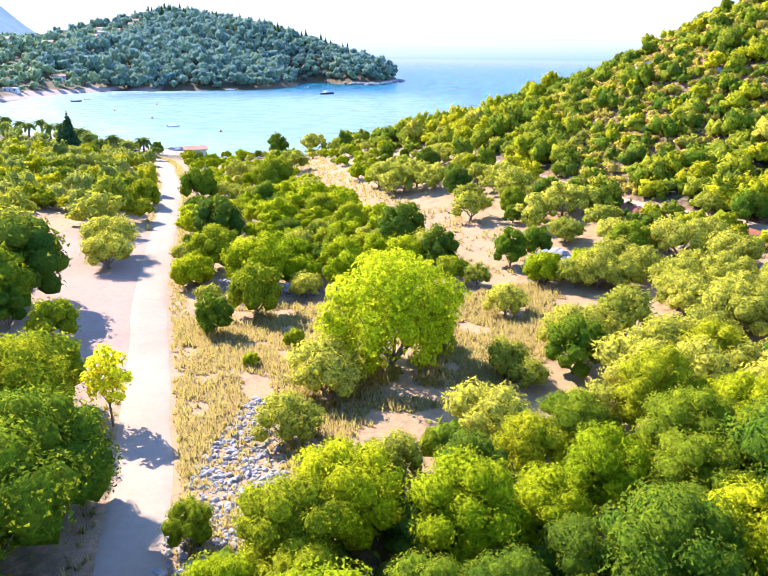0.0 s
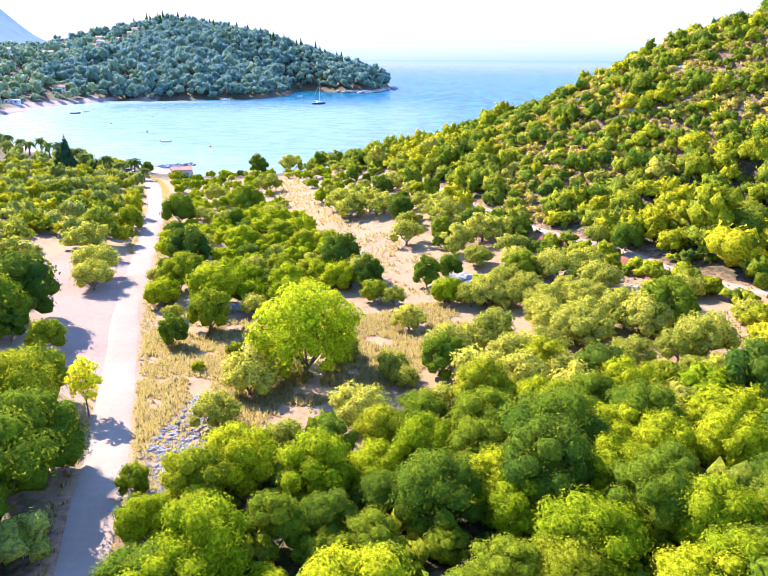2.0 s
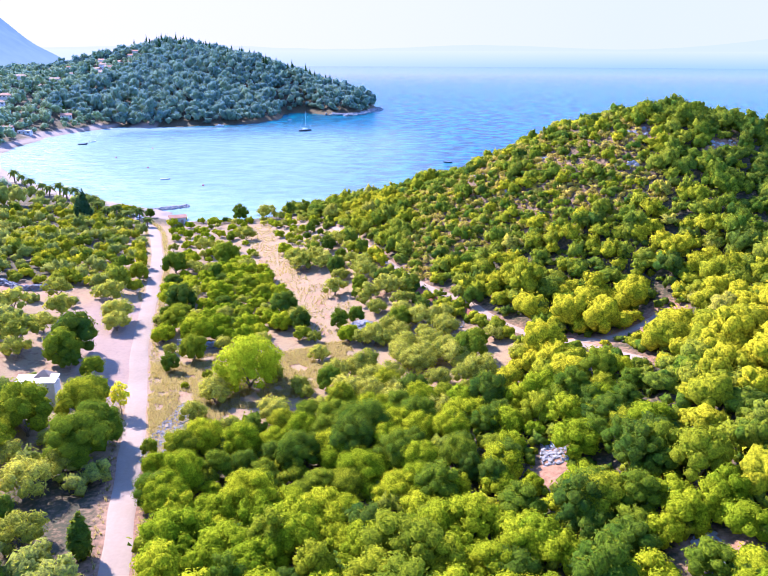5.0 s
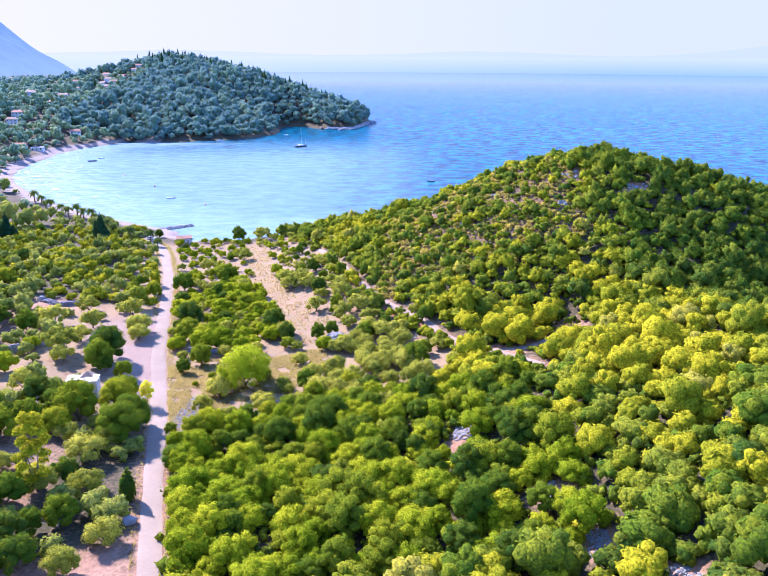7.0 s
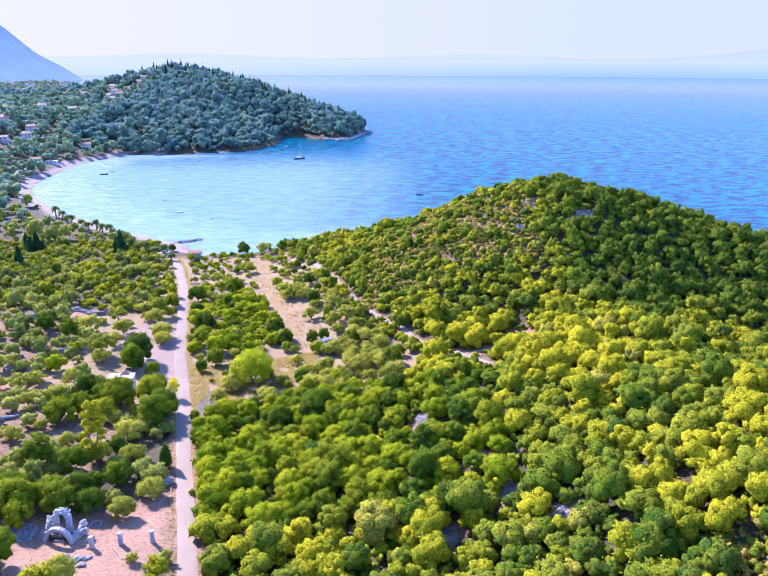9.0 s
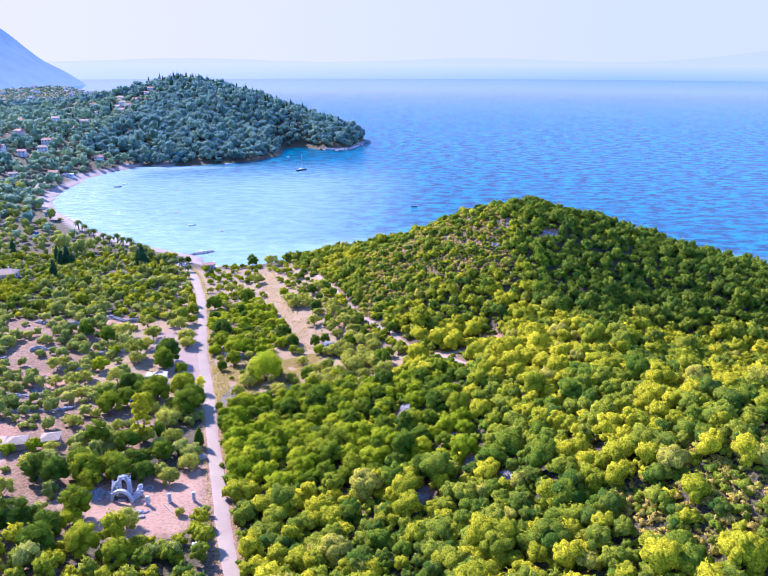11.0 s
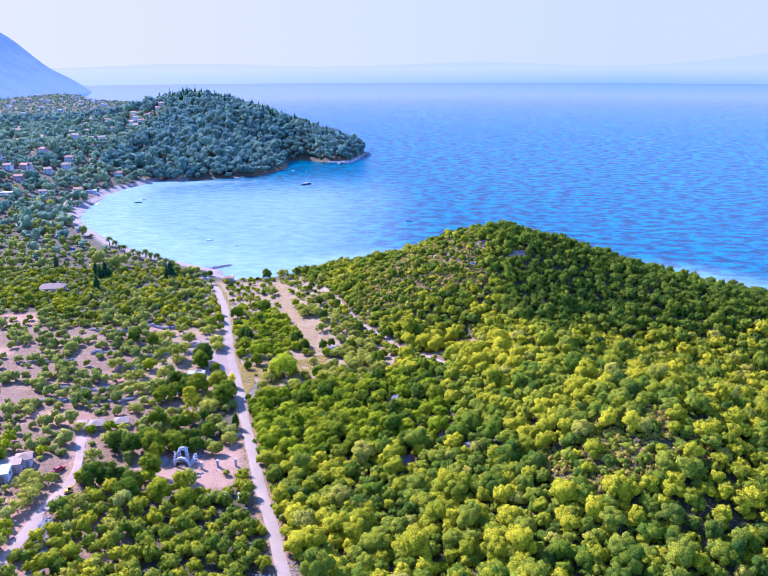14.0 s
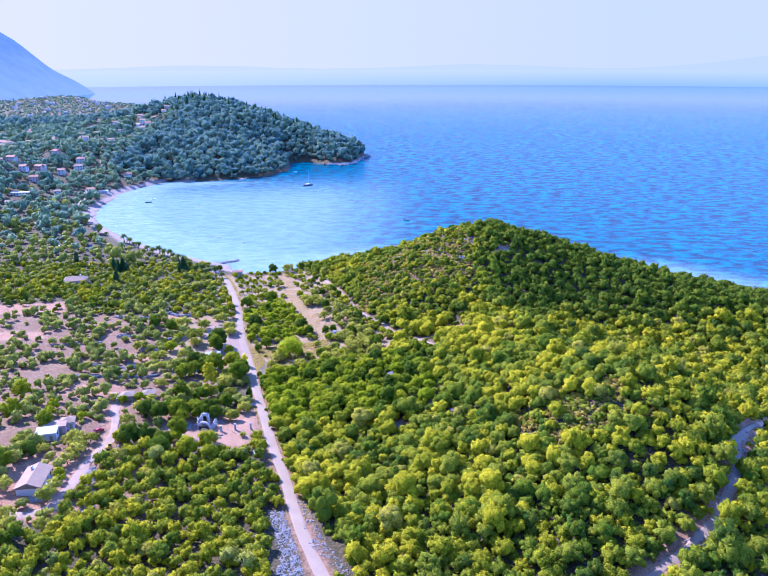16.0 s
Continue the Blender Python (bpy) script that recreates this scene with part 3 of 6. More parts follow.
def scatter(name, label, category, protos, places, mat, sink=0.1):
    """One mesh out of many plants: places are rows of x, y, scale, tint."""
    vs, fs, ts, ns, off = [], [], [], [], 0
    zz = ground_z(places[:, 0], places[:, 1])
    pick = rng.integers(0, len(protos), len(places))
    turn = rng.random(len(places)) * 6.283
    for k, (v, f, n) in enumerate(protos):
        sel = np.where(pick == k)[0]
        if not len(sel):
            continue
        c, s = np.cos(turn[sel]), np.sin(turn[sel])
        sc = places[sel, 2]
        x = (v[None, :, 0] * c[:, None] - v[None, :, 1] * s[:, None]) * sc[:, None] + places[sel, 0][:, None]
        y = (v[None, :, 0] * s[:, None] + v[None, :, 1] * c[:, None]) * sc[:, None] + places[sel, 1][:, None]
        z = v[None, :, 2] * (sc * (0.72 + 0.62 * rng.random(len(sel))))[:, None] + (zz[sel] - sink)[:, None]
        vs.append(np.stack([x, y, z], -1).reshape(-1, 3))
        fs.append((f[None] + (np.arange(len(sel)) * len(v))[:, None, None]).reshape(-1, 3) + off)
        nx = n[None, :, 0] * c[:, None] - n[None, :, 1] * s[:, None]
        ny = n[None, :, 0] * s[:, None] + n[None, :, 1] * c[:, None]
        ns.append(np.stack([nx, ny, np.broadcast_to(n[None, :, 2], nx.shape)], -1).reshape(-1, 3))
        ts.append(np.repeat(places[sel, 3], len(v)))
        off += len(sel) * len(v)
    me = mesh_from(name, np.concatenate(vs), np.concatenate(fs), mat)
    crown_normals(me, np.concatenate(ns))
    attribute(me, "tint", np.concatenate(ts))
    return tagged(new(name, me), label, category, kind="stuff")


def jittered(x0, x1, y0, y1, step):
    a, b = np.meshgrid(np.arange(x0, x1, step), np.arange(y0, y1, step))
    a = a.ravel() + rng.uniform(-0.48, 0.48, a.size) * step
    b = b.ravel() + rng.uniform(-0.48, 0.48, b.size) * step
    return a, b


def patches(x, y, scale, seed):
    return np.array([noise.noise(Vector((u / scale, v / scale, seed))) for u, v in zip(x, y)])


def clear_of_ways(x, y, gap):
    d = np.minimum(np.minimum(path_distance(x, y, ROAD) - 1.9, path_distance(x, y, DRIVE) - 1.4), np.minimum(path_distance(x, y, TRACK) - 0.3, path_distance(x, y, SPUR) - 0.3))
    return (d > gap) & (path_distance(x, y, EAST_TRACK) > gap + 1.5)


def road_x(y):
    c = np.array(ROAD)
    return np.interp(y, c[:, 1], c[:, 0])


r0 = np.random.default_rng(11)
BUSHES = [bush(r0, 4.6, h, n, 105, 0.26) for h, n in ((2.9, 7), (3.5, 8), (2.6, 7), (4.0, 9), (3.2, 8))]
NEAR_BUSHES = [bush(r0, 4.6, h, n, 170, 0.215, 0.0, False) for h, n in ((2.9, 7), (3.5, 8), (2.6, 7), (4.0, 8))]
HILL_BUSHES = [bush(r0, 4.6, h, n, 84, 0.27) for h, n in ((2.9, 6), (3.5, 7), (2.6, 6), (4.0, 8))]
FAR_BUSHES = [bush(r0, 4.6, h, n, 30, 0.95) for h, n in ((2.8, 3), (3.4, 4), (2.5, 4))]
PINES = [bush(r0, 9, h, n, 16, 0.75, 0.2) for h, n in ((7, 6), (8.5, 7), (6, 5), (9.5, 6))]
FAR_PINES = [bush(r0, 11, h, 3, 6, 1.2, 0.2) for h in (7, 8.5)]


def tube(path, radii, sides=6):
    """A tapered round limb along a path."""
    path = np.array(path, float)
    v, f = [], []
    for k, (q, rad) in enumerate(zip(path, radii)):
        d = path[min(k + 1, len(path) - 1)] - path[max(k - 1, 0)]
        d /= np.linalg.norm(d)
        a, b = rotate_to(d[None], np.zeros(1), None)
        for j in range(sides):
            g = 6.283 * j / sides
            v.append(q + rad * (math.cos(g) * a[0] + math.sin(g) * b[0]))
    for k in range(len(path) - 1):
        for j in range(sides):
            f.append((k * sides + j, k * sides + (j + 1) % sides, (k + 1) * sides + (j + 1) % sides, (k + 1) * sides + j))
    return np.array(v), np.array(f)


def tree(name, label, category, r, width, tall, stem, lobes_n, leaf_n, leaf_size, mat, fill=0.78, flat=0.8, limbs=3, girth=0.16, spread=0.13, slim=1.5):
    """A tree or shrub with a trunk, limbs and a crown of leaf sprays; the origin is at its foot."""
    root = tagged(new(name), label, category)
    lean = r.normal(0, 0.12, 2) * stem
    top = np.array([lean[0], lean[1], stem])
    part("trunk", mesh_from("trunk", *tube([(0, 0, -0.3), top * 0.45 + (0.05, 0, 0), top], [girth * 1.25, girth, girth * 0.8], 7), M["bark"]), root)
    lobes = []
    for i in range(limbs):
        a = 6.283 * (i + 0.6 * r.random()) / limbs
        out = np.array([math.cos(a), math.sin(a), 0])
        tip = top + out * width * 0.26 + np.array([0, 0, (tall - stem) * 0.5])
        mid = top * 0.5 + tip * 0.5 + out * 0.1 * width * 0.3
        part("limb", mesh_from("limb", *tube([top - (0, 0, 0.15), mid, tip], [girth * 0.6, girth * 0.4, girth * 0.15], 5), M["bark"]), root)
    crown_low = stem * 0.75
    mid_z, half = (tall + crown_low) / 2, (tall - crown_low) / 2
    lobes.append((top[0] * 0.6, top[1] * 0.6, mid_z, min(width * 0.27, half * 0.75)))
    for i in range(lobes_n):
        k = (i + 0.5) / lobes_n
        dz = 1 - (1.0 + flat) * k
        q, a = math.sqrt(1 - dz * dz) if dz > 0 else 0.97, 2.4 * i + r.random() * 0.7
        s = width * (spread + 0.075 * r.random())
        reach = (width / 2 - s) * (0.8 + 0.35 * r.random())
        lobes.append((top[0] * 0.6 + math.cos(a) * q * reach, top[1] * 0.6 + math.sin(a) * q * reach, max(crown_low + 0.3 * s, mid_z + dz * (half - s * 0.7) * (0.85 + 0.3 * r.random())), s))
    v, f, n = leaves(r, lobes, leaf_n, leaf_size, 0.25, slim)
    if fill:
        cv, cf, cn = cores(r, lobes, fill)
        v, f, n = np.concatenate([cv, v]), np.concatenate([cf, f + len(cv)]), np.concatenate([cn, n])
    me = mesh_from("crown", v, f, mat)
    crown_normals(me, n)
    part("crown", me, root)
    return root


def cypress(r, width, tall, label, mat=None, leaf_n=700):
    root = tagged(new("cypress"), label, "tree")
    part("trunk", mesh_from("trunk", *tube([(0, 0, -0.3), (0, 0, tall * 0.5)], [0.22, 0.1]), M["bark"]), root)
    lobes = []
    for i in range(16):
        k = i / 15
        s = width * 0.5 * max(0.16, math.sin(math.pi * (0.12 + 0.86 * k) ** 0.75))
        lobes.append((r.normal(0, 0.08), r.normal(0, 0.08), 0.5 + k * (tall - 0.9), s * 0.8))
    v, f, n = leaves(r, lobes, leaf_n, width * 0.16, 0.9)
    cv, cf, cn = cores(r, lobes, 0.85)
    me = mesh_from("crown", np.concatenate([cv, v]), np.concatenate([cf, f + len(cv)]), mat or M["cypress"])
    crown_normals(me, np.concatenate([cn, n]))
    part("crown", me, root)
    return root


def palm(r, tall, label):
    root = tagged(new("palm"), label, "palm tree")
    part("trunk", mesh_from("trunk", *tube([(0, 0, -0.3), (0.15, 0.05, tall * 0.5), (0.1, 0.1, tall)], [0.32, 0.24, 0.26], 8), M["bark"]), root)
    v, f = [], []
    for i in range(22):
        a, up = 2.4 * i, 0.9 - 1.3 * (i / 21)
        d = np.array([math.cos(a), math.sin(a)])
        length = 2.7 + 0.5 * r.random()
        prev = None
        for k in range(7):
            s = k / 6
            q = d * length * s * (0.75 + 0.25 * (1 - abs(up)))
            z = tall + length * (up * s - 0.75 * s * s)
            w = 0.5 * math.sin(math.pi * min(1, 0.15 + 0.85 * s)) + 0.03
            o = np.array([-d[1], d[0]]) * w
            cur = [(q[0] + o[0], q[1] + o[1], z - 0.25 * w), (q[0], q[1], z), (q[0] - o[0], q[1] - o[1], z - 0.25 * w)]
            n = len(v)
            v += cur
            if prev is not None:
                f += [(prev, prev + 1, n + 1, n), (prev + 1, prev + 2, n + 2, n + 1)]
            prev = n
    part("fronds", mesh_from("fronds", v, f, M["palm"], False), root)
    return root


KINDS = {
    "oak": ([tree("holm_oak", "dense dark green holm oak in the scrub", "tree", r0, 6, h, 0.5, n, 1150, 0.225, M["oak"], 0.84, slim=1.15) for h, n in ((5.2, 16), (5.8, 18), (4.8, 15), (6.2, 17))], 6),
    "fine_oak": ([tree("holm_oak", "dense dark green holm oak in the scrub", "tree", r0, 6, h, 0.6, n, 6400, 0.112, M["oak"], 0.8, slim=1.2) for h, n in ((5.4, 20), (6.0, 22), (5.0, 19))], 6),
    "fine_lush": ([tree("laurel_shrub", "bushy bright green shrub among dry grass", "shrub", r0, 6, h, 0.3, n, 6400, 0.112, M["lush"], 0.8, slim=1.2) for h, n in ((4.6, 18), (5.0, 20))], 6),
    "lush": ([tree("laurel_shrub", "bushy bright green shrub among dry grass", "shrub", r0, 6, h, 0.3, n, 1150, 0.225, M["lush"], 0.84, slim=1.15) for h, n in ((4.2, 15), (4.8, 14), (4.4, 17))], 6),
    "olive": ([tree("olive_tree", "grey-green olive tree with a spreading crown", "tree", r0, 6, h, 0.6, n, 1900, 0.155, M["olive"], 0.7, 0.85, 4, 0.17, 0.12, 2.0) for h, n in ((4.1, 16), (4.6, 18), (3.9, 15), (4.3, 17))], 6),
    "far_olive": ([tree("olive_tree", "grey-green olive tree with a spreading crown", "tree", r0, 6, h, 0.7, n, 420, 0.32, M["olive"], 0.7, 0.8, 3, 0.17, 0.12, 1.8) for h, n in ((4.1, 9), (4.6, 10), (3.9, 9))], 6),
    "far_lush": ([tree("laurel_shrub", "bushy bright green shrub among dry grass", "shrub", r0, 6, h, 0.3, n, 480, 0.38, M["lush"], 0.84, slim=1.15) for h, n in ((4.2, 10), (4.8, 11))], 6),
    "lime": ([tree("mulberry_tree", "large bright lime-green tree in the meadow", "tree", r0, 12, 8.6, 0.7, 48, 11000, 0.23, M["lime"], 0.5, 1.05, 5, 0.3, 0.085)], 12),
    "yellow": ([tree("yellow_tree", "slender tree with yellow leaves beside the lane", "tree", r0, 4.0, 6.6, 2.2, 14, 1300, 0.28, M["yellow"], 0.0, 0.8, 4, 0.09, 0.13)], 4),
    "poplar": ([tree("poplar_tree", "tall yellow-green poplar among the olive trees", "tree", r0, 5, 13.5, 1.5, 22, 2800, 0.3, M["poplar"], 0.55, 0.85, 4, 0.2, 0.12)], 6),
    "spire": ([cypress(r0, 2.6, 5.5, "young green conifer beside the gravel lane", M["oak"])], 2.6),
    "cypress": ([cypress(r0, 4.0, h, "tall dark cypress behind the beach") for h in (13, 11)], 4),
    "far_cypress": ([cypress(r0, 4.0, h, "dark cypress on the far wooded slope", None, 130) for h in (13, 11)], 4),
    "palm": ([palm(r0, h, "palm tree on the beach front") for h in (5.5, 4.6, 6.4)], 6),
}
used = {k: [0] * len(v[0]) for k, v in KINDS.items()}
GROUPS = {"oak": "holm oaks", "fine_oak": "holm oaks", "fine_lush": "green shrubs", "lush": "green shrubs", "olive": "olive trees", "far_olive": "olive trees", "far_lush": "green shrubs", "far_cypress": "cypresses of the far slope", "palm": "palms on the beach", "cypress": "cypresses behind the beach"}
planted = []


def plant(kind, x, y, width, stretch=1.0):
    """Sets one plant of a kind on the ground; the first of each model is the model itself."""
    if kind in ("oak", "lush") and -62 < x < 6 and -2 < y < 27:
        kind = "fine_" + kind
    if kind in ("olive", "lush") and (y > 78 or x < -72):
        kind = "far_" + kind
    models, base = KINDS[kind]
    k = int(rng.integers(len(models)))
    s = width / base
    place = pose(x, y, float(ground_z(x, y)) - 0.08, 0, 0, float(rng.random() * 360)) @ Matrix.Diagonal((s, s, s * stretch, 1))
    if used[kind][k]:
        own = models[k].scale
        ob = copy_thing(models[k], place @ Matrix.Diagonal((1 / own[0], 1 / own[1], 1 / own[2], 1)))
    else:
        ob = models[k]
        ob.matrix_basis = place
    used[kind][k] += 1
    if kind in GROUPS:
        tagged(ob, group=GROUPS[kind])
    planted.append((x, y, width))
    return ob


TREES = [
    ("oak", -69.0, 54.8, 9.6), ("oak", -57.0, 26.6, 9.0), ("oak", -51.2, 10.8, 10.0), ("oak", -50.2, 18.4, 6.5), ("oak", -62.1, 44.6, 4.9), ("oak", -67.3, 46.8, 4.6), ("yellow", -51.3, 29.1, 4.2),
    ("olive", -66.2, 70.5, 7.6), ("olive", -68.0, 76.5, 9.0), ("olive", -74.1, 89.2, 9.4), ("oak", -73.9, 111.9, 5.7), ("olive", -88.5, 92.3, 9.2), ("oak", -65.9, 120.4, 8.1), ("oak", -55.2, 85.7, 8.3),
    ("lush", -54.0, 64.2, 6.2), ("lush", -46.5, 64.7, 9.6), ("oak", -40.7, 81.2, 4.2), ("lush", -42.6, 69.5, 7.3), ("lush", -36.3, 69.0, 6.9), ("lush", -47.6, 94.9, 7.7),
    ("lush", -37.7, 101.6, 8.1), ("lush", -43.7, 113.9, 8.0), ("oak", -53.2, 130.6, 9.1), ("olive", -63.3, 147.3, 8.4), ("olive", -52.6, 162.7, 9.7), ("oak", -28.6, 77.0, 8.5),
]
TREES += [
    ("oak", -24.2, 69.4, 6.0), ("oak", -47.9, 47.8, 4.8), ("lime", -30.8, 39.4, 12.5), ("oak", -39.6, 43.8, 2.7), ("lush", -43.0, 39.5, 1.9), ("olive", -36.2, 34.2, 7.4),
    ("olive", -38.3, 26.8, 5.9), ("oak", -36.4, 12.1, 6.8), ("oak", -42.1, 14.7, 3.4), ("oak", -32.6, 17.9, 2.0), ("olive", -30.8, 21.4, 4.4), ("olive", -24.5, 26.6, 7.3),
    ("oak", -26.6, 18.7, 5.1), ("olive", -21.3, 37.4, 4.7), ("olive", -14.9, 41.6, 6.7), ("olive", -12.1, 32.7, 8.0), ("olive", -16.8, 27.2, 5.4), ("olive", -8.9, 44.8, 7.1),
    ("olive", -1.2, 52.8, 7.0), ("olive", -3.9, 63.9, 7.1), ("olive", 3.8, 64.5, 8.6), ("olive", 7.8, 59.3, 7.7), ("olive", 2.2, 46.0, 7.6), ("olive", -4.7, 38.5, 7.2),
]
TREES += [
    ("olive", -8.3, 84.6, 7.9), ("olive", -17.5, 91.3, 8.2), ("oak", -15.3, 68.8, 5.5), ("olive", -10.0, 58.5, 5.5), ("olive", -18.8, 52.2, 5.5), ("olive", -26.2, 43.5, 4.0),
    ("olive", -2.9, 32.1, 6.3), ("olive", -30.0, 119.2, 9.2), ("olive", -24.3, 119.7, 8.3), ("olive", -50.8, 201.7, 10.3), ("oak", 15.2, 71.7, 6.2), ("olive", 12.3, 76.5, 4.9),
    ("lush", -12.8, 60.8, 6.2), ("lush", -8.0, 61.8, 5.2), ("oak", -62.0, 204.0, 7.0), ("oak", -101.9, 214.9, 4.2), ("oak", -18.4, 9.4, 8.5), ("oak", -9.1, 15.3, 11.2),
    ("lush", -5.4, 11.3, 7.9), ("oak", -22.5, 10.6, 5.3), ("oak", -26.3, 8.2, 5.4), ("oak", -29.9, 6.9, 5.3), ("lush", -0.7, 14.3, 7.7), ("oak", -13.8, 19.5, 7.4),
]
TREES += [
    ("lush", -18.9, 17.9, 6.7), ("oak", -22.4, 21.7, 5.9), ("oak", -34.0, 19.9, 3.1), ("lush", -39.3, 8.4, 5.3), ("oak", 4.6, 27.4, 5.6), ("oak", -3.0, 23.9, 6.5),
    ("lush", -12.8, 8.3, 6.6), ("oak", -4.3, 6.7, 7.5), ("oak", -63.3, 20.2, 9.6), ("olive", -55.2, 2.5, 9.1), ("olive", -52.6, 7.6, 7.8), ("spire", -42.4, -11.2, 3.6),
    ("olive", -50.7, -8.8, 7.6), ("olive", -82.0, 78.1, 8.7), ("olive", -81.2, 66.8, 8.2), ("olive", -82.2, 57.5, 11.2), ("olive", -93.4, 79.0, 10.2),
]
TREES += [
    ("olive", -45.5, -31.8, 6.8), ("olive", -42.3, -24.0, 7.3), ("oak", -50.4, -19.7, 5.9), ("olive", -59.1, -8.5, 7.5), ("olive", -68.9, -2.1, 5.2), ("olive", -81.2, -2.1, 6.4),
    ("oak", -62.5, -49.0, 8.0), ("oak", -69.4, -27.6, 8.0), ("oak", -61.5, -27.7, 8.0), ("oak", -56.4, -25.8, 6.4), ("oak", -62.4, -13.9, 7.4), ("olive", -49.8, -52.1, 7.5),
    ("olive", -38.8, -46.9, 3.0), ("oak", -54.6, -21.9, 4.7), ("olive", -67.3, -11.8, 6.3), ("oak", -71.1, -12.2, 7.6), ("olive", -94.1, 28.6, 8.0), ("lush", -90.5, 43.3, 8.0),
    ("olive", -81.5, 34.1, 8.0), ("olive", -79.6, 51.7, 8.0), ("oak", -69.4, 48.9, 8.0), ("oak", -57.2, 30.4, 8.0), ("oak", -74.6, 8.7, 8.0), ("oak", -68.7, 22.1, 8.0),
]
TREES += [
    ("oak", -51.0, 17.4, 8.0), ("olive", -58.3, 16.9, 4.9), ("olive", -62.7, 11.5, 6.2), ("oak", -107.4, 74.5, 6.6), ("oak", -97.7, 71.1, 6.4), ("lush", -90.8, 58.4, 5.9),
    ("olive", -105.3, 41.7, 8.0), ("olive", -100.2, 28.0, 7.0), ("olive", -91.0, 32.5, 6.2), ("olive", -88.1, 19.4, 5.9), ("oak", -74.6, 26.3, 7.4), ("olive", -84.2, 0.1, 5.4),
    ("olive", -77.9, 4.9, 4.8), ("oak", -64.3, -36.1, 6.7), ("oak", -56.1, -4.5, 5.7), ("oak", -72.6, -55.4, 8.0), ("oak", -64.8, -64.1, 8.0), ("oak", -55.6, -62.9, 8.0),
    ("oak", -47.0, -66.5, 8.0), ("olive", -76.7, -69.5, 8.0), ("olive", -92.5, -67.6, 8.0), ("olive", -90.1, -96.7, 8.0), ("olive", -96.8, -56.8, 8.0), ("olive", -96.7, -107.8, 7.4),
]
TREES += [
    ("olive", -85.2, -111.4, 6.4), ("olive", -105.0, -92.0, 6.9), ("oak", -128.4, -38.3, 8.0), ("oak", -133.7, -18.8, 8.0), ("olive", -83.0, -42.4, 8.0), ("olive", -82.7, -28.5, 8.0),
    ("lush", -116.3, -30.6, 6.3), ("olive", -79.9, -89.9, 3.4), ("lush", -79.0, -98.3, 3.3),
]
TREES += [
    ("oak", -66.5, -32.5, 8.4), ("oak", -58.4, -31.5, 7.4), ("oak", -52.6, -30.6, 6.4), ("oak", -73.5, -34.0, 8.4), ("oak", -79.0, -32.5, 7.5), ("lush", -62.4, -53.0, 6.5), ("oak", -66.0, -57.0, 8.0),
    ("oak", -69.5, 25.5, 6.5), ("oak", -64.8, 25.0, 6.0), ("poplar", -59.2, -9.0, 8.5), ("oak", -77.0, 12.5, 8.0), ("oak", -71.9, 15.6, 7.5), ("oak", -65.5, 13.9, 7.5), ("lush", -63.0, -5.0, 4.5), ("lush", -114.9, -37.0, 6.0), ("lush", -102.0, -38.0, 5.0),
    ("lush", -92.5, -20.5, 5.0), ("lush", -86.5, -17.5, 5.5), ("olive", -81.5, -18.5, 6.0), ("olive", -96.5, -19.0, 6.0), ("olive", -93.8, -62.2, 8.0), ("olive", -91.8, -56.8, 6.5), ("olive", -98.5, -60.0, 6.5), ("olive", -93.4, -73.0, 7.5), ("lush", -92.6, -81.5, 5.0), ("lush", -90.8, -85.5, 4.4), ("olive", -90.2, -91.0, 6.5),
    ("olive", -94.8, -112.2, 7.5), ("olive", -106.0, -100.2, 7.0), ("oak", -77.6, -56.3, 8.5), ("oak", -112.0, -47.0, 6.5), ("olive", -115.0, -62.0, 7.0), ("oak", -108.0, -70.0, 7.5), ("oak", -112.0, -80.0, 8.0), ("olive", -104.5, -66.5, 6.0),
]
for kind, x, y, w in TREES:
    plant(kind, x, y, w * (1.05 if kind == "oak" and x < -48 else 1.0 if kind == "lime" else 0.9), 1.12 if kind == "lime" else 1.0 if w < 7 else 0.95)


def free_of_planted(x, y, gap):
    ok = np.ones(len(x), bool)
    for a, b, w in planted:
        ok &= np.hypot(x - a, y - b) > w * 0.38 + gap
    return ok


def on_land(x, y, gap):
    ok = clear_of_ways(x, y, gap) & (shore(x, y) > 6)
    for ring in (STRIP, PARKING, YARD, BANK, *ROCKY, *LANE_RUBBLE):
        ok &= ~inside(x, y, ring)
    for a, b, w in STONY:
        ok &= np.hypot(x - a, y - b + 1.0) > w - 0.5
    return ok


LANE_RUBBLE = [[(-24, -96), (-16, -97), (-6, -128), (-8, -143), (-19, -143), (-18, -122)], [(-15, -88), (-11, -90), (-1, -115), (8, -130), (4, -134), (-9, -117)]]
TANGLE = [(-60, 66), (-48, 65), (-33, 66.5), (-25, 73), (-29, 86), (-39, 108), (-46, 130), (-68, 130)]
# the thicket that the camera passes nearest, tree by tree
x, y = jittered(-42, 34, -34, 26, 3.9)
keep = (x > road_x(y) + 4.2) & (path_distance(x, y, BANK + BANK[:1]) > 3.2) & on_land(x, y, 1.5) & free_of_planted(x, y, 0.5) & ~inside(x, y, MEADOW) & ~((y > 16) & (x < -26))
for a, b in zip(x[keep], y[keep]):
    plant("lush" if rng.random() < 0.62 else "oak", float(a), float(b), float(np.clip(rng.normal(5.8, 1.2), 3.6, 8.5)), float(rng.uniform(0.65, 1.15)))

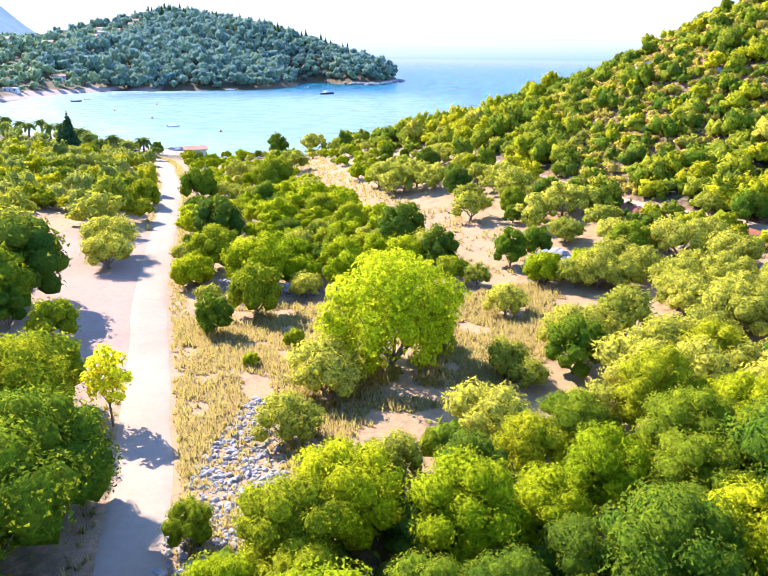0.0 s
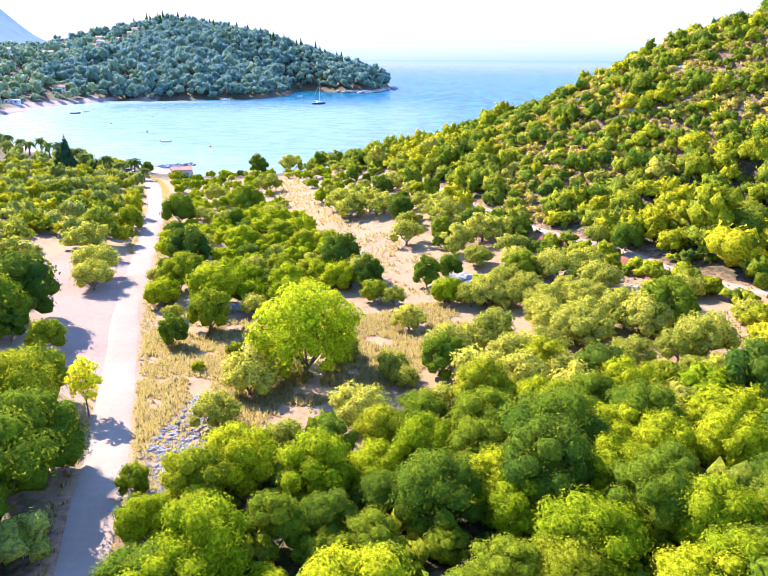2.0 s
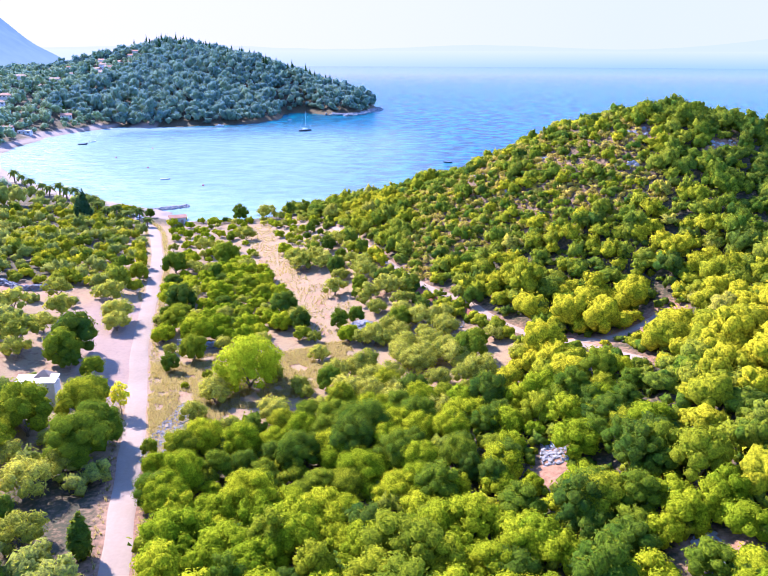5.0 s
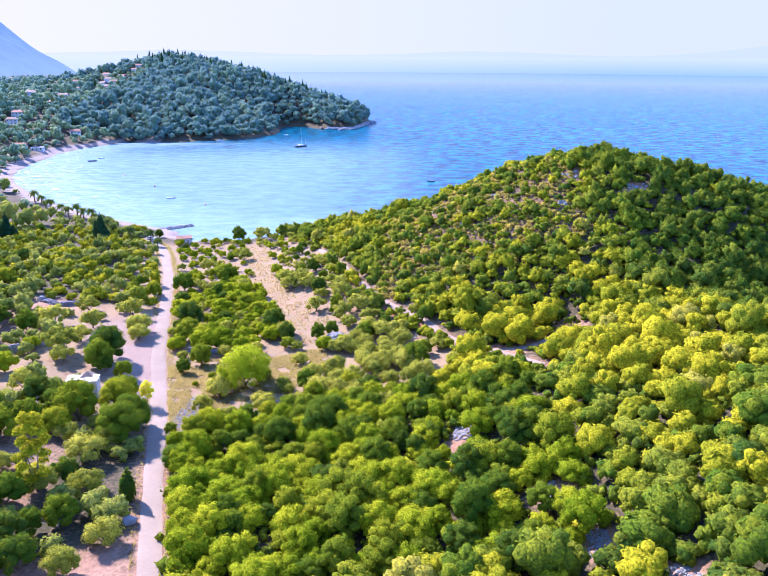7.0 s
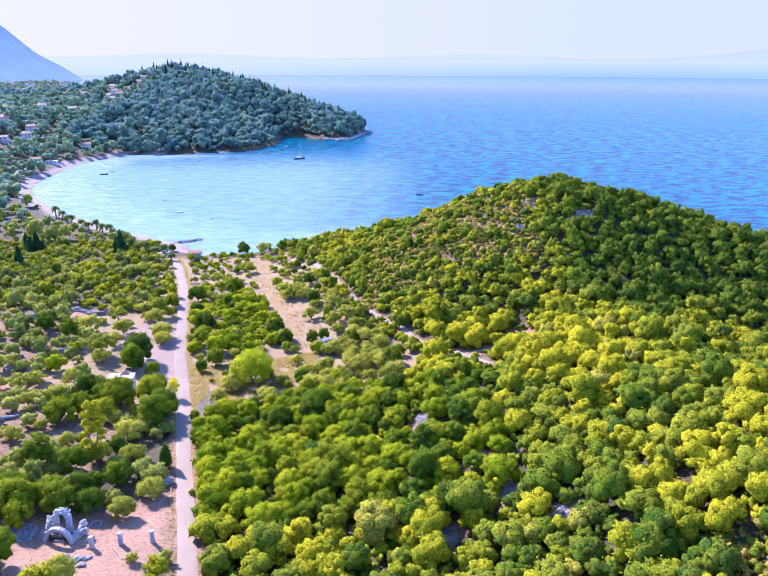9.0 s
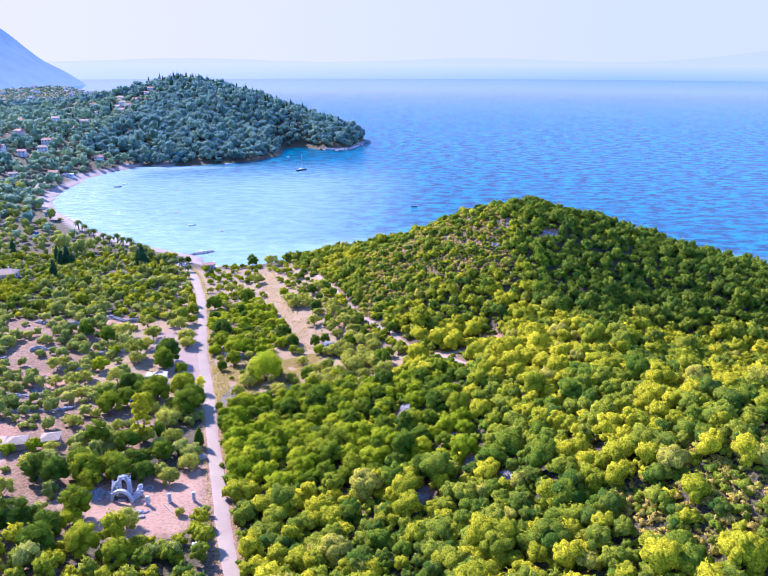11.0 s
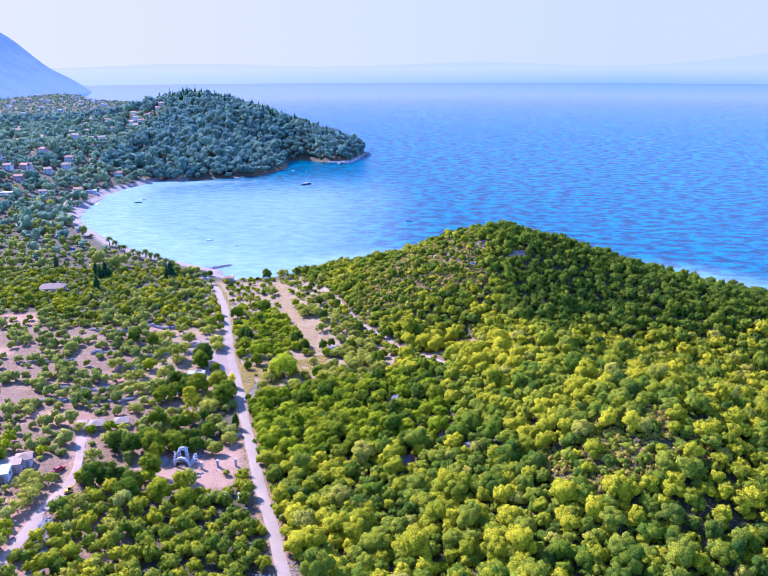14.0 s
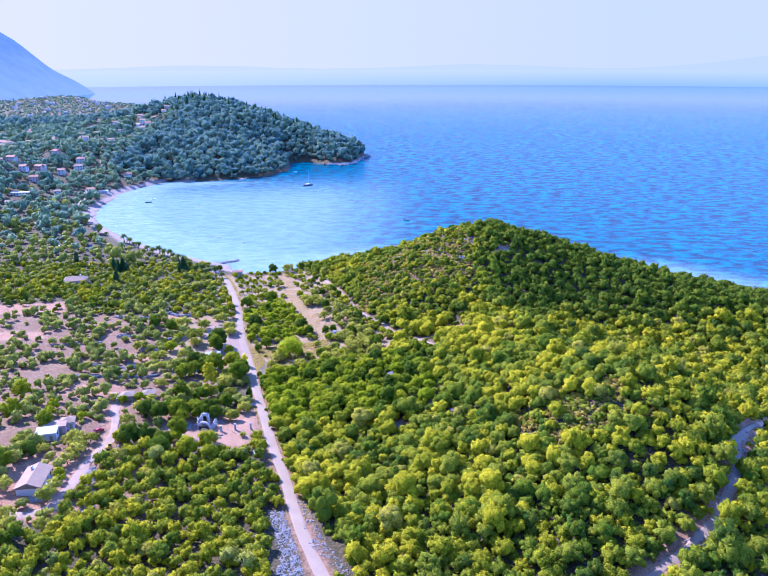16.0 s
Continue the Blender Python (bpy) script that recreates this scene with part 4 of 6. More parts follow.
# the tangle of shrubs between the lane and the field strip
x, y = jittered(-62, -22, 62, 132, 4.4)
keep = (x > road_x(y) + 3.4) & inside(x, y, TANGLE) & on_land(x, y, 1.6) & free_of_planted(x, y, 0.2)
for a, b in zip(x[keep], y[keep]):
    plant(("lush", "lush", "lush", "oak", "olive")[int(rng.integers(5))], float(a), float(b), float(np.clip(rng.normal(5.4, 0.9), 3.5, 7.5)), float(rng.uniform(0.6, 0.95)))

# olives and shrubs between the lane and the hill track
x, y = jittered(-90, 30, 24, 205, 5.4)
keep = (x > road_x(y) + 3.5) & (x < np.interp(y, [24, 45, 80, 120, 175, 205], [12, 22, 2, -12, -28, -40])) & on_land(x, y, 1.8) & free_of_planted(x, y, np.where(x > -14, 0.0, 1.4))
keep &= ~inside(x, y, MEADOW) | (rng.random(len(x)) < 0.04)
veil = (path_distance(x, y + 5, TRACK) < 6) & (y < 84)
for a, b, veiled in zip(x[keep], y[keep], veil[keep]):
    kind = "lush" if (b > 58 and a < -30 and rng.random() < 0.55) else ("oak" if rng.random() < 0.18 else "olive")
    plant(kind, float(a), float(b), float(np.clip(rng.normal(5.6 if a > -14 else 5.0, 1.1), 2.4, 7.5)) * (0.7 if b > 140 else 1.0) * (0.8 if veiled else 1.0), float(rng.uniform(0.8, 1.1)))

# scrub on the right of the lane and over the hill
x, y = jittered(-45, 262, -190, 222, 3.85)
keep = (x > road_x(y) + 3.6) & on_land(x, y, 1.6) & ~inside(x, y, MEADOW)
low = (y > 24) & (y < 205) & (x < np.interp(y, [24, 45, 80, 120, 175, 205], [12, 22, 2, -12, -28, -40]))
keep &= ~low & ~((x < 36) & (y > -36) & (y < 26))
slope_gap = (y > 92) & (y < 172) & (x > 2) & (x < 64)
keep &= ~slope_gap | (patches(x, y, 6, 4) > -0.06)
ochre_gap = np.hypot((x - 82) / 24, (y + 72) / 16) < 1
keep &= ~ochre_gap | (patches(x, y, 6, 4) > 0.1)
x, y = x[keep], y[keep]
tint = np.clip(0.5 + patches(x, y, 25, 6) * 0.5 + patches(x, y, 8, 61) * 0.25 + rng.normal(0, 1, len(x)) * np.where(y > 70, 0.19, 0.26), 0, 1)
# shade on the hill's right flank, painted as a darker leaf tint
flank_shade = smooth(48, 66, y) * smooth(60, 86, x)
tint = np.clip((tint - 0.1 * smooth(70, 100, y)) * (1 - 0.85 * flank_shade) - 0.05 * smooth(-30, -80, y) + 0.12 * smooth(64, 48, y) * smooth(90, 65, x) * smooth(-40, 0, y), 0, 0.86)
tint = np.where((np.random.default_rng(77).random(len(x)) < 0.06) & (tint > 0.5), 1.0, tint)
size = np.where((y > 92) & (y < 172) & (x > 2) & (x < 64), 0.85, np.where(rng.random(len(x)) < 0.22, 1.9, 1.25)) + 0.4 * patches(x, y, 18, 8) + rng.normal(0, 0.18, len(x))
size = np.clip(size, np.where((y > 92) & (y < 172) & (x > 2) & (x < 64), 0.5, 1.05), 2.2)
size = np.where(y > 75, np.minimum(size, 1.55), size)
bend = np.minimum(path_distance(x, y + 3, TRACK[6:]), np.minimum(path_distance(x, y + 6, TRACK[6:]), path_distance(x, y + 9, TRACK[6:])))
size = np.where((bend < 3.5) & (x > 20), np.minimum(size, 0.55), size)
size = np.where(np.minimum(path_distance(x, y + 5, TRACK), path_distance(x, y + 4, SPUR)) < np.where(y < 84, 4.0, 0.0), np.minimum(size, 0.95), size)
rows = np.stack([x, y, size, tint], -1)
hidden = (np.abs(x - 12) > 0.57 * (y + 290) + 10) | ((y > 160) & (x > 60))
spare = hidden & (rng.random(len(x)) < 0.6)
rows, hidden = rows[~spare], hidden[~spare]
distant = rows[:, 1] > 70
close = (rows[:, 1] > -115) & (rows[:, 0] < 100) & ((rows[:, 1] < 35) | (rows[:, 1] < 62) & (rows[:, 0] < 62))
scatter("scrub", "dense evergreen scrub covering the slope", "shrubs", BUSHES, rows[~hidden & ~distant & ~close], M["macchia"])
scatter("scrub", "dense evergreen scrub along the foot of the slope", "shrubs", NEAR_BUSHES, rows[~hidden & close], M["macchia"])
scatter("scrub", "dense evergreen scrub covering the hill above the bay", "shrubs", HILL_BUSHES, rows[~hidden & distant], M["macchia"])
scatter("scrub", "evergreen scrub on the far slopes", "shrubs", FAR_BUSHES, rows[hidden], M["macchia"])

x, y = jittered(-45, 225, -190, 200, 3.9)
x, y = x + 1.9, y + 1.9
keep = (x > road_x(y) + 3.0) & on_land(x, y, 1.2) & ~inside(x, y, MEADOW) & (np.abs(x - 12) < 0.57 * (y + 290) + 10) & ~((y > 160) & (x > 60))
keep &= ~((y > 24) & (y < 205) & (x < np.interp(y, [24, 45, 80, 120, 175, 205], [12, 22, 2, -12, -28, -40])))
x, y = x[keep], y[keep]
rows = np.stack([x, y, np.clip(rng.normal(1.0, 0.2, len(x)), 0.6, 1.5), np.clip(rng.normal(0.2, 0.2, len(x)), 0, 1)], -1)
scatter("scrub", "low evergreen undergrowth between the taller shrubs", "shrubs", [bush(r0, 5.2, 2.1, 3, 10, 0.42), bush(r0, 4.8, 2.4, 4, 10, 0.42)], rows, M["macchia"])

# low, half-dry shrubs that cover the open parts of the slopes
x, y = jittered(0, 110, -95, 174, 1.55)
keep = ((y > 88) & (x < 66)) | (np.hypot((x - 82) / 25, (y + 72) / 17) < 1)
x, y = x[keep], y[keep]
x, y = x[clear_of_ways(x, y, 0.8)], y[clear_of_ways(x, y, 0.8)]
tint = np.clip(0.45 + patches(x, y, 9, 44) * 0.6 + rng.normal(0, 0.22, len(x)), 0, 1)
rows = np.stack([x, y, np.clip(rng.normal(1.15, 0.3, len(x)), 0.5, 2.0), tint], -1)
rows = rows[rng.random(len(rows)) < 0.92]
LOW_SHRUBS = [bush(r0, 2.0, h, 3, 28, 0.24) for h in (0.9, 1.2, 0.7)]
scatter("dry_scrub", "low half-dry ochre shrubs on the open slope", "shrubs", LOW_SHRUBS, rows, M["dry_shrub"])

# groves and thickets on the left of the lane
x, y = jittered(-330, -10, -215, 232, 3.7)
keep = (x < road_x(y) - 3.8) & (shore(x, y) > 12) & free_of_planted(x, y, 1.0) & (path_distance(x, y, DRIVE) > 3.2)
for ring in (PARKING, YARD, LANE_RUBBLE[0]):
    keep &= ~inside(x, y, ring)
for ring in FIELDS[:3]:
    keep &= ~inside(x, y, ring) | (rng.random(len(x)) < 0.12)
for hx, hy, hr in ((-97, -88, 9), (-105, -51, 10), (-188, 170, 9), (-68, 36, 6), (-54.6, -39, 6), (-92, -16, 4), (-84, -13, 4), (-63, -38, 4), (-83.4, -61, 4)):
    keep &= np.hypot(x - hx, y - hy) > hr
thick = ((y < -50) & (x > -84)) | (y > 98) | (y < -112)
keep &= patches(x, y, 13, 12) + 0.3 * rng.normal(size=len(x)) > np.where(thick, np.where(y > 98, -0.3, -0.8), 0.06)
x, y, thick = x[keep], y[keep], thick[keep]
tint = np.clip(0.5 + patches(x, y, 20, 16) * 0.5 + rng.normal(0, 0.2, len(x)), 0, 1)
rows = np.stack([x, y, np.clip(rng.normal(1.0, 0.22, len(x)) + 0.15 * thick, 0.4, 1.8) * np.interp(y, [100, 150, 200], [1.05, 0.95, 0.85]), tint], -1)
seen = x > 12 - 0.57 * (y + 290) - 10
rest = ~seen & (rng.random(len(x)) < 0.5)
scatter("grove", "grey-green olive groves beside the lane", "trees", BUSHES, rows[~thick & seen], M["olive_stuff"])
mixed = patches(x, y, 11, 52) + 0.25 * rng.normal(size=len(x)) > np.where(y > 98, 0.1, 0.75)
scatter("grove", "grey-green trees among the thicket beside the lane", "trees", HILL_BUSHES, rows[thick & seen & mixed], M["olive_stuff"])
scatter("scrub", "evergreen thicket on the flat beside the lane", "shrubs", BUSHES, rows[thick & seen & ~mixed], M["macchia"])
scatter("scrub", "evergreen scrub farther from the lane", "shrubs", FAR_BUSHES, rows[rest], M["macchia"])

# scrub on the land that lies behind the start of the lane
x, y = jittered(-330, 260, -420, -188, 7.5)
keep = (np.abs(x - road_x(y)) > 5) & (shore(x, y) > 8) & clear_of_ways(x, y, 2.5)
x, y = x[keep], y[keep]
rows = np.stack([x, y, np.clip(rng.normal(2.0, 0.4, len(x)), 1.0, 3.0), np.clip(rng.normal(0.5, 0.28, len(x)), 0, 1)], -1)
scatter("scrub", "evergreen scrub on the rise above the lane", "shrubs", FAR_BUSHES, rows, M["macchia"])

# houses of the village: place, width, depth, storeys, turn, wall, roof
HOUSES = [(-361, 465, 22, 11, 1, 5, 0, 0), (-312, 528, 11, 8, 1, 8, 0, 1), (-300, 533, 12, 8, 1, 8, 0, 0), (-355, 606, 12, 10, 2, 20, 0, 2), (-385, 568, 11, 9, 2, -15, 1, 1), (-370, 520, 11, 9, 2, 10, 1, 1),
          (-396, 552, 10, 9, 2, 0, 0, 1), (-409, 770, 18, 11, 3, 10, 0, 2), (-459, 782, 14, 10, 2, -10, 0, 1), (-542, 882, 16, 11, 2, 15, 0, 1), (-334, 491, 9, 7, 1, 25, 0, 2), (-303, 626, 12, 9, 1, 30, 0, 1)]
HOUSES += [(-379, 952, 13, 10, 2, 0, 0, 2), (-364, 928, 11, 9, 2, 20, 0, 1), (-393, 988, 11, 9, 2, -10, 0, 1), (-364, 638, 12, 10, 2, 15, 0, 1), (-399, 651, 12, 10, 2, -20, 1, 1), (-369, 768, 13, 9, 2, 5, 0, 2),
           (-362, 573, 10, 8, 2, 12, 0, 1), (-356, 430, 9, 8, 1, 0, 0, 2), (-500, 732, 15, 10, 2, 0, 0, 1), (-460, 732, 13, 10, 2, 18, 0, 1), (-423, 583, 12, 9, 2, -5, 0, 1), (-245, 357, 8, 6, 1, 30, 0, 2)]
for i in range(190):
    a, q = rng.uniform(-1500, -480), rng.uniform(1050, 2900)
    if shore(np.array([a]), np.array([q]))[0] > 30 and -0.52 * q - 90 < a < -0.36 * q + 60:
        HOUSES.append((float(a), float(q), float(rng.uniform(11, 20)), 10, int(rng.integers(1, 4)), float(rng.uniform(-30, 30)), 0, int(rng.integers(0, 3))))

for i in range(52):
    HOUSES.append((float(rng.uniform(-600, -350)), float(rng.uniform(540, 1050)), float(rng.uniform(9, 14)), 8.5, int(rng.integers(1, 3)), float(rng.uniform(-25, 25)), int(i % 5 == 0), 1 + i % 2))

# woods of the peninsula and the far shore
x, y = jittered(-900, 20, 232, 1300, 8.0)
for hx, hy, *_ in HOUSES:
    far_off = np.hypot((x - hx) / 10, (y - hy + 9) / 17) > 1
    x, y = x[far_off], y[far_off]
keep = (shore(x, y) > 1.5) & (x > -0.5 * y - 240) & ~((y > 1120) & (x > -420)) & ((shore(x, y) > np.where(y < 330, 20, 8)) | (y > 640))
x, y = x[keep], y[keep]
tint = np.clip(0.5 + patches(x, y, 60, 21) * 0.4 + rng.normal(0, 0.25, len(x)), 0, 1)
rows = np.stack([x, y, np.clip(rng.normal(1.45, 0.25, len(x)) + 0.35 * patches(x, y, 22, 77) - 0.45 * (y < 640) - 0.15 * (y < 330) - 0.32 * ((y >= 640) & (x < -330) & (y < 1000)), 0.4, 1.9), tint], -1)
wood = (y > 640) & (x > -330) | (y > 1000)
plain_edge = (y < 250 + 260 * rng.random(len(x)) ** 1.6) & ~wood
scatter("village_trees", "garden trees and shrubs behind the beach", "trees", PINES, rows[plain_edge] * (1, 1, 0.85, 1), M["olive_stuff"], 0.3)
keep = ~plain_edge
x, y, rows, wood = x[keep], y[keep], rows[keep], wood[keep]
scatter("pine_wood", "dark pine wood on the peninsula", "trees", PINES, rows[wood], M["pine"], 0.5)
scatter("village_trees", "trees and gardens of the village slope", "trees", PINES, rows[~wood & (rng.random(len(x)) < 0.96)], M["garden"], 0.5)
x, y = jittered(-1900, -300, 1200, 2950, 19)
keep = (shore(x, y) > 2) & (x < -0.29 * y) & (x > -0.54 * y - 100)
x, y = x[keep], y[keep]
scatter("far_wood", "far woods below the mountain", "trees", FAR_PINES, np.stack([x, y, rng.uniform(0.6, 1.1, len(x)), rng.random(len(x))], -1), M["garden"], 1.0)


# ---- stones, walls and rubble ----
r1 = np.random.default_rng(23)


def stone_mesh(r, name="stone"):
    """One angular stone, about a metre across."""
    v = ICO_V * (0.42 + 0.16 * r.random((12, 1))) * np.array([1.15, 0.85, 0.6])
    return v, ICO_F


STONES = [stone_mesh(r1) for _ in range(8)]
STONE_MESHES = [mesh_from("stone", v, f, M["limestone"], False) for v, f in STONES]


def heap(r, centres, sizes):
    """Many stones joined: arrays of centres (x, y, z) and sizes."""
    vs, fs, off = [], [], 0
    for c, s in zip(centres, sizes):
        v, f = STONES[int(r.integers(len(STONES)))]
        m3 = np.array(Euler(r.uniform(-0.5, 0.5, 2).tolist() + [r.random() * 6.28]).to_matrix())
        vs.append((v * s) @ m3.T + c)
        fs.append(f + off)
        off += len(v)
    return np.concatenate(vs), np.concatenate(fs)


def dry_wall(path, tall, thick, label):
    """A dry-stone wall of rough limestone along a path."""
    c = spline(path, 0.42)
    centres, sizes = [], []
    for i, (x, y) in enumerate(c):
        z = float(ground_z(x, y))
        ruin = 0.75 + 0.9 * noise.noise(Vector((i * 0.09, x * 0.1, 2.0)))
        spill = thick * (1.0 + 0.9 * abs(noise.noise(Vector((i * 0.07, y * 0.1, 8.0)))))
        for lift in np.arange(0.1, max(0.25, tall * ruin), 0.3):
            for side in (-0.5, 0.5):
                out = side * spill * (1.5 - 0.8 * lift / tall) + r1.normal(0, 0.14)
                centres.append((x + out * 0.6, y + out * 0.9 + r1.normal(0, 0.1), z + lift))
                sizes.append(r1.uniform(0.35, 0.95))
    v, f = heap(r1, centres, sizes)
    return tagged(new("stone_wall", mesh_from("stone_wall", v, f, M["limestone"], False)), label, "wall", "dry-stone walls")


WALLS = [([(-107, 100), (-98.6, 96.4), (-93, 100)], 1.2), ([(-92, 70), (-84, 68)], 1.4), ([(-98, 55), (-92.6, 58), (-88, 63), (-86, 68)], 1.5), ([(-104, 42), (-96, 41.4)], 1.4),
         ([(-121.5, 58), (-116, 59.5), (-111, 59)], 1.9), ([(-124, 5), (-113, 5.6), (-100, 6.6), (-87, 10.8)], 1.0), ([(-150, 46), (-140, 47), (-127, 49)], 1.2), ([(-78, 64), (-72, 62.5)], 1.0),
         ([(-135, 92), (-122, 88), (-110, 92)], 1.2), ([(-120, 20), (-106, 17), (-98, 20)], 1.0), ([(-50, 63.6), (-44, 61.8), (-37, 62.8), (-32, 64.4)], 1.5)]
for path, tall in WALLS:
    dry_wall(path, tall, 0.8, "tumbled dry-stone wall of pale limestone between the groves")


def rubble(name, label, ring, count, smallest, largest, singles=0, mound=0.0):
    """Loose stones lying inside a ring; the first few hundred are pieces of their own."""
    a = np.array(ring)
    root = tagged(new(name), label, "rocks")
    root.location = (*a.mean(0), float(ground_z(*a.mean(0))))
    lo, hi = a.min(0), a.max(0)
    pts = []
    while len(pts) < count:
        q = r1.uniform(lo, hi)
        if inside(np.array([q[0]]), np.array([q[1]]), ring)[0]:
            pts.append(q)
    pts = np.array(pts)
    half = (hi - lo) / 2
    zz = ground_z(pts[:, 0], pts[:, 1]) + mound * np.exp(-2.5 * (((pts - (lo + hi) / 2) / half) ** 2).sum(1))
    size = smallest * (largest / smallest) ** (r1.random(count) ** 2.2)
    order = np.argsort(-size)
    for i in order[:singles]:
        ob = new("stone", STONE_MESHES[int(r1.integers(8))])
        ob.parent = root
        ob.matrix_basis = pose(pts[i, 0] - root.location[0], pts[i, 1] - root.location[1], zz[i] - root.location[2] + size[i] * 0.12, r1.uniform(-25, 25), r1.uniform(-25, 25), r1.uniform(0, 360)) @ Matrix.Scale(size[i], 4)
    rest = order[singles:]
    if len(rest):
        v, f = heap(r1, [(pts[i, 0] - root.location[0], pts[i, 1] - root.location[1], zz[i] - root.location[2] + size[i] * 0.1) for i in rest], size[rest])
        ob = new("gravel", mesh_from("gravel", v, f, M["limestone"], False))
        ob.parent = root
        tagged(ob, kind="stuff")
    return root


rubble("rubble_bank", "bank of broken pale limestone beside the lane", BANK, 2600, 0.08, 0.65, 290)
rubble("rock_pile", "pile of grey limestone slabs in the meadow", ROCKY[0], 420, 0.35, 2.2, 60, 1.8)
for ring in ROCKY[1:]:
    rubble("rubble_patch", "patch of pale stones in a gap of the scrub", ring, 320, 0.18, 0.95)
rubble("rubble_patch", "patch of pale stones in a gap of the scrub", [(31, -36), (34, -36), (35, -31), (32, -30)], 260, 0.18, 0.9)
rubble("rubble_patch", "patch of pale stones in a gap of the scrub", [(38.5, -47), (43, -46), (42, -42), (39, -42)], 260, 0.18, 0.9)
rubble("rubble_bank", "long bank of grey rubble along the lane", [(-22, -98), (-17, -99), (-8, -128), (-9, -140), (-16, -140), (-15, -122)], 1500, 0.25, 1.0)
rubble("rubble_bank", "low bank of grey rubble on the lane's edge", [(-14, -90), (-12, -92), (-3, -116), (6, -130), (4, -132), (-8, -116)], 350, 0.25, 0.9)
rubble("rubble_bank", "low heap of pale rubble along the drive", [(-84.5, -71), (-82, -78), (-78.5, -88), (-75, -98), (-72, -110), (-76, -110), (-80, -97), (-83.5, -87), (-85.5, -77)], 650, 0.3, 1.2)
rubble("rubble_patch", "spill of grey stones between the olive trees", [(-111, 36), (-106, 36), (-100, 20), (-104, 19)], 220, 0.3, 1.2)
rubble("rubble_bank", "grey scree below the hill track", [(0, 62), (12, 56), (14, 62), (4, 72)], 260, 0.25, 0.9)
rubble("rubble_patch", "patch of pale stones in a gap of the scrub", [(17.5, -44.5), (21.5, -44.5), (21.5, -39.5), (18, -39.5)], 260, 0.18, 0.9)
rubble("rubble_bank", "pale broken stone along the ridge track", [(134, -72), (140, -78), (130, -88), (124, -101), (112, -119), (97, -132), (93, -128), (106, -114), (116, -101), (124, -84)], 520, 0.3, 1.2)
for x, y, w in ((24, 139, 5), (41, 124, 5), (66, 118, 6), (84, 106, 7), (30, 118, 3), (52, 131, 4), (60, 105, 3), (14, 150, 4), (95, 96, 4), (108, -50, 8), (101, -44, 5), (112, -60, 5), (91, 38, 7), (118, -30, 6), (121, -14, 7), (116, -38, 5)):
    ring = [(x - w / 2, y - w / 3), (x + w / 2, y - w / 4), (x + w / 2.2, y + w / 3), (x - w / 2.5, y + w / 3)]
    rubble("rock_outcrop", "pale limestone outcrop breaking through the scrub", ring, 26, 0.5, 2.0)

# ---- dry grass ----
M["grass"] = foliage("dry_grass", (0.46, 0.35, 0.19), (0.50, 0.42, 0.19), True, 0.45, mottle=0.4)


def tuft(r, n, tall):
    v, f = [], []
    for i in range(n):
        a, q = r.random() * 6.28, r.random() * 0.22
        x, y = math.cos(a) * q, math.sin(a) * q
        b = r.random() * 6.28
        w, h = 0.05, tall * (0.6 + 0.6 * r.random())
        o = np.array([math.cos(b), math.sin(b)])
        v += [(x - o[1] * w, y + o[0] * w, 0), (x + o[1] * w, y - o[0] * w, 0), (x + o[0] * 0.3 * h, y + o[1] * 0.3 * h, h)]
        f.append((3 * i, 3 * i + 1, 3 * i + 2))
    return np.array(v), np.array(f), np.tile((0.0, 0.0, 1.0), (len(v), 1))


TUFTS = [tuft(r1, 10, h) for h in (0.36, 0.5, 0.3)]


def grass(ring, step, label, tints):
    a = np.array(ring)
    x, y = jittered(a[:, 0].min(), a[:, 0].max(), a[:, 1].min(), a[:, 1].max(), step)
    keep = inside(x, y, ring) & (~inside(x, y, BANK) | (rng.random(len(x)) < 0.2)) & clear_of_ways(x, y, 0.1) & (patches(x, y, 4, 31) > -0.25)
    x, y = x[keep], y[keep]
    rows = np.stack([x, y, rng.uniform(0.7, 1.6, len(x)), np.clip(rng.normal(tints, 0.2, len(x)), 0, 1)], -1)
    scatter("dry_grass", label, "grass", TUFTS, rows, M["grass"], 0.0)


grass(MEADOW, 0.36, "tall straw-coloured grass of the meadow", 0.3)
grass(STRIP, 1.0, "mown straw-coloured grass of a field strip", 0.2)
c = spline(ROAD[4:], 0.5)
for side, tone in ((2.7, 0.75), (-2.9, 0.6)):
    d = np.gradient(c, axis=0)
    d /= np.hypot(d[:, 0], d[:, 1])[:, None]
    q = np.concatenate([c + np.stack([d[:, 1], -d[:, 0]], -1) * (side + k) for k in (-0.25, 0.1, 0.5, 1.0)])
    q = q + rng.normal(0, 0.2, q.shape)
    q = q[rng.random(len(q)) < (0.75 if side > 0 else 0.35)]
    q = q[clear_of_ways(q[:, 0], q[:, 1], 0.15) & ~inside(q[:, 0], q[:, 1], PARKING)]
    rows = np.stack([q[:, 0], q[:, 1], rng.uniform(0.6, 1.3, len(q)), np.clip(rng.normal(tone, 0.25, len(q)), 0, 1)], -1)
    scatter("verge_grass", "weeds and dry grass along the lane's verge", "grass", TUFTS, rows, M["grass"], 0.0)

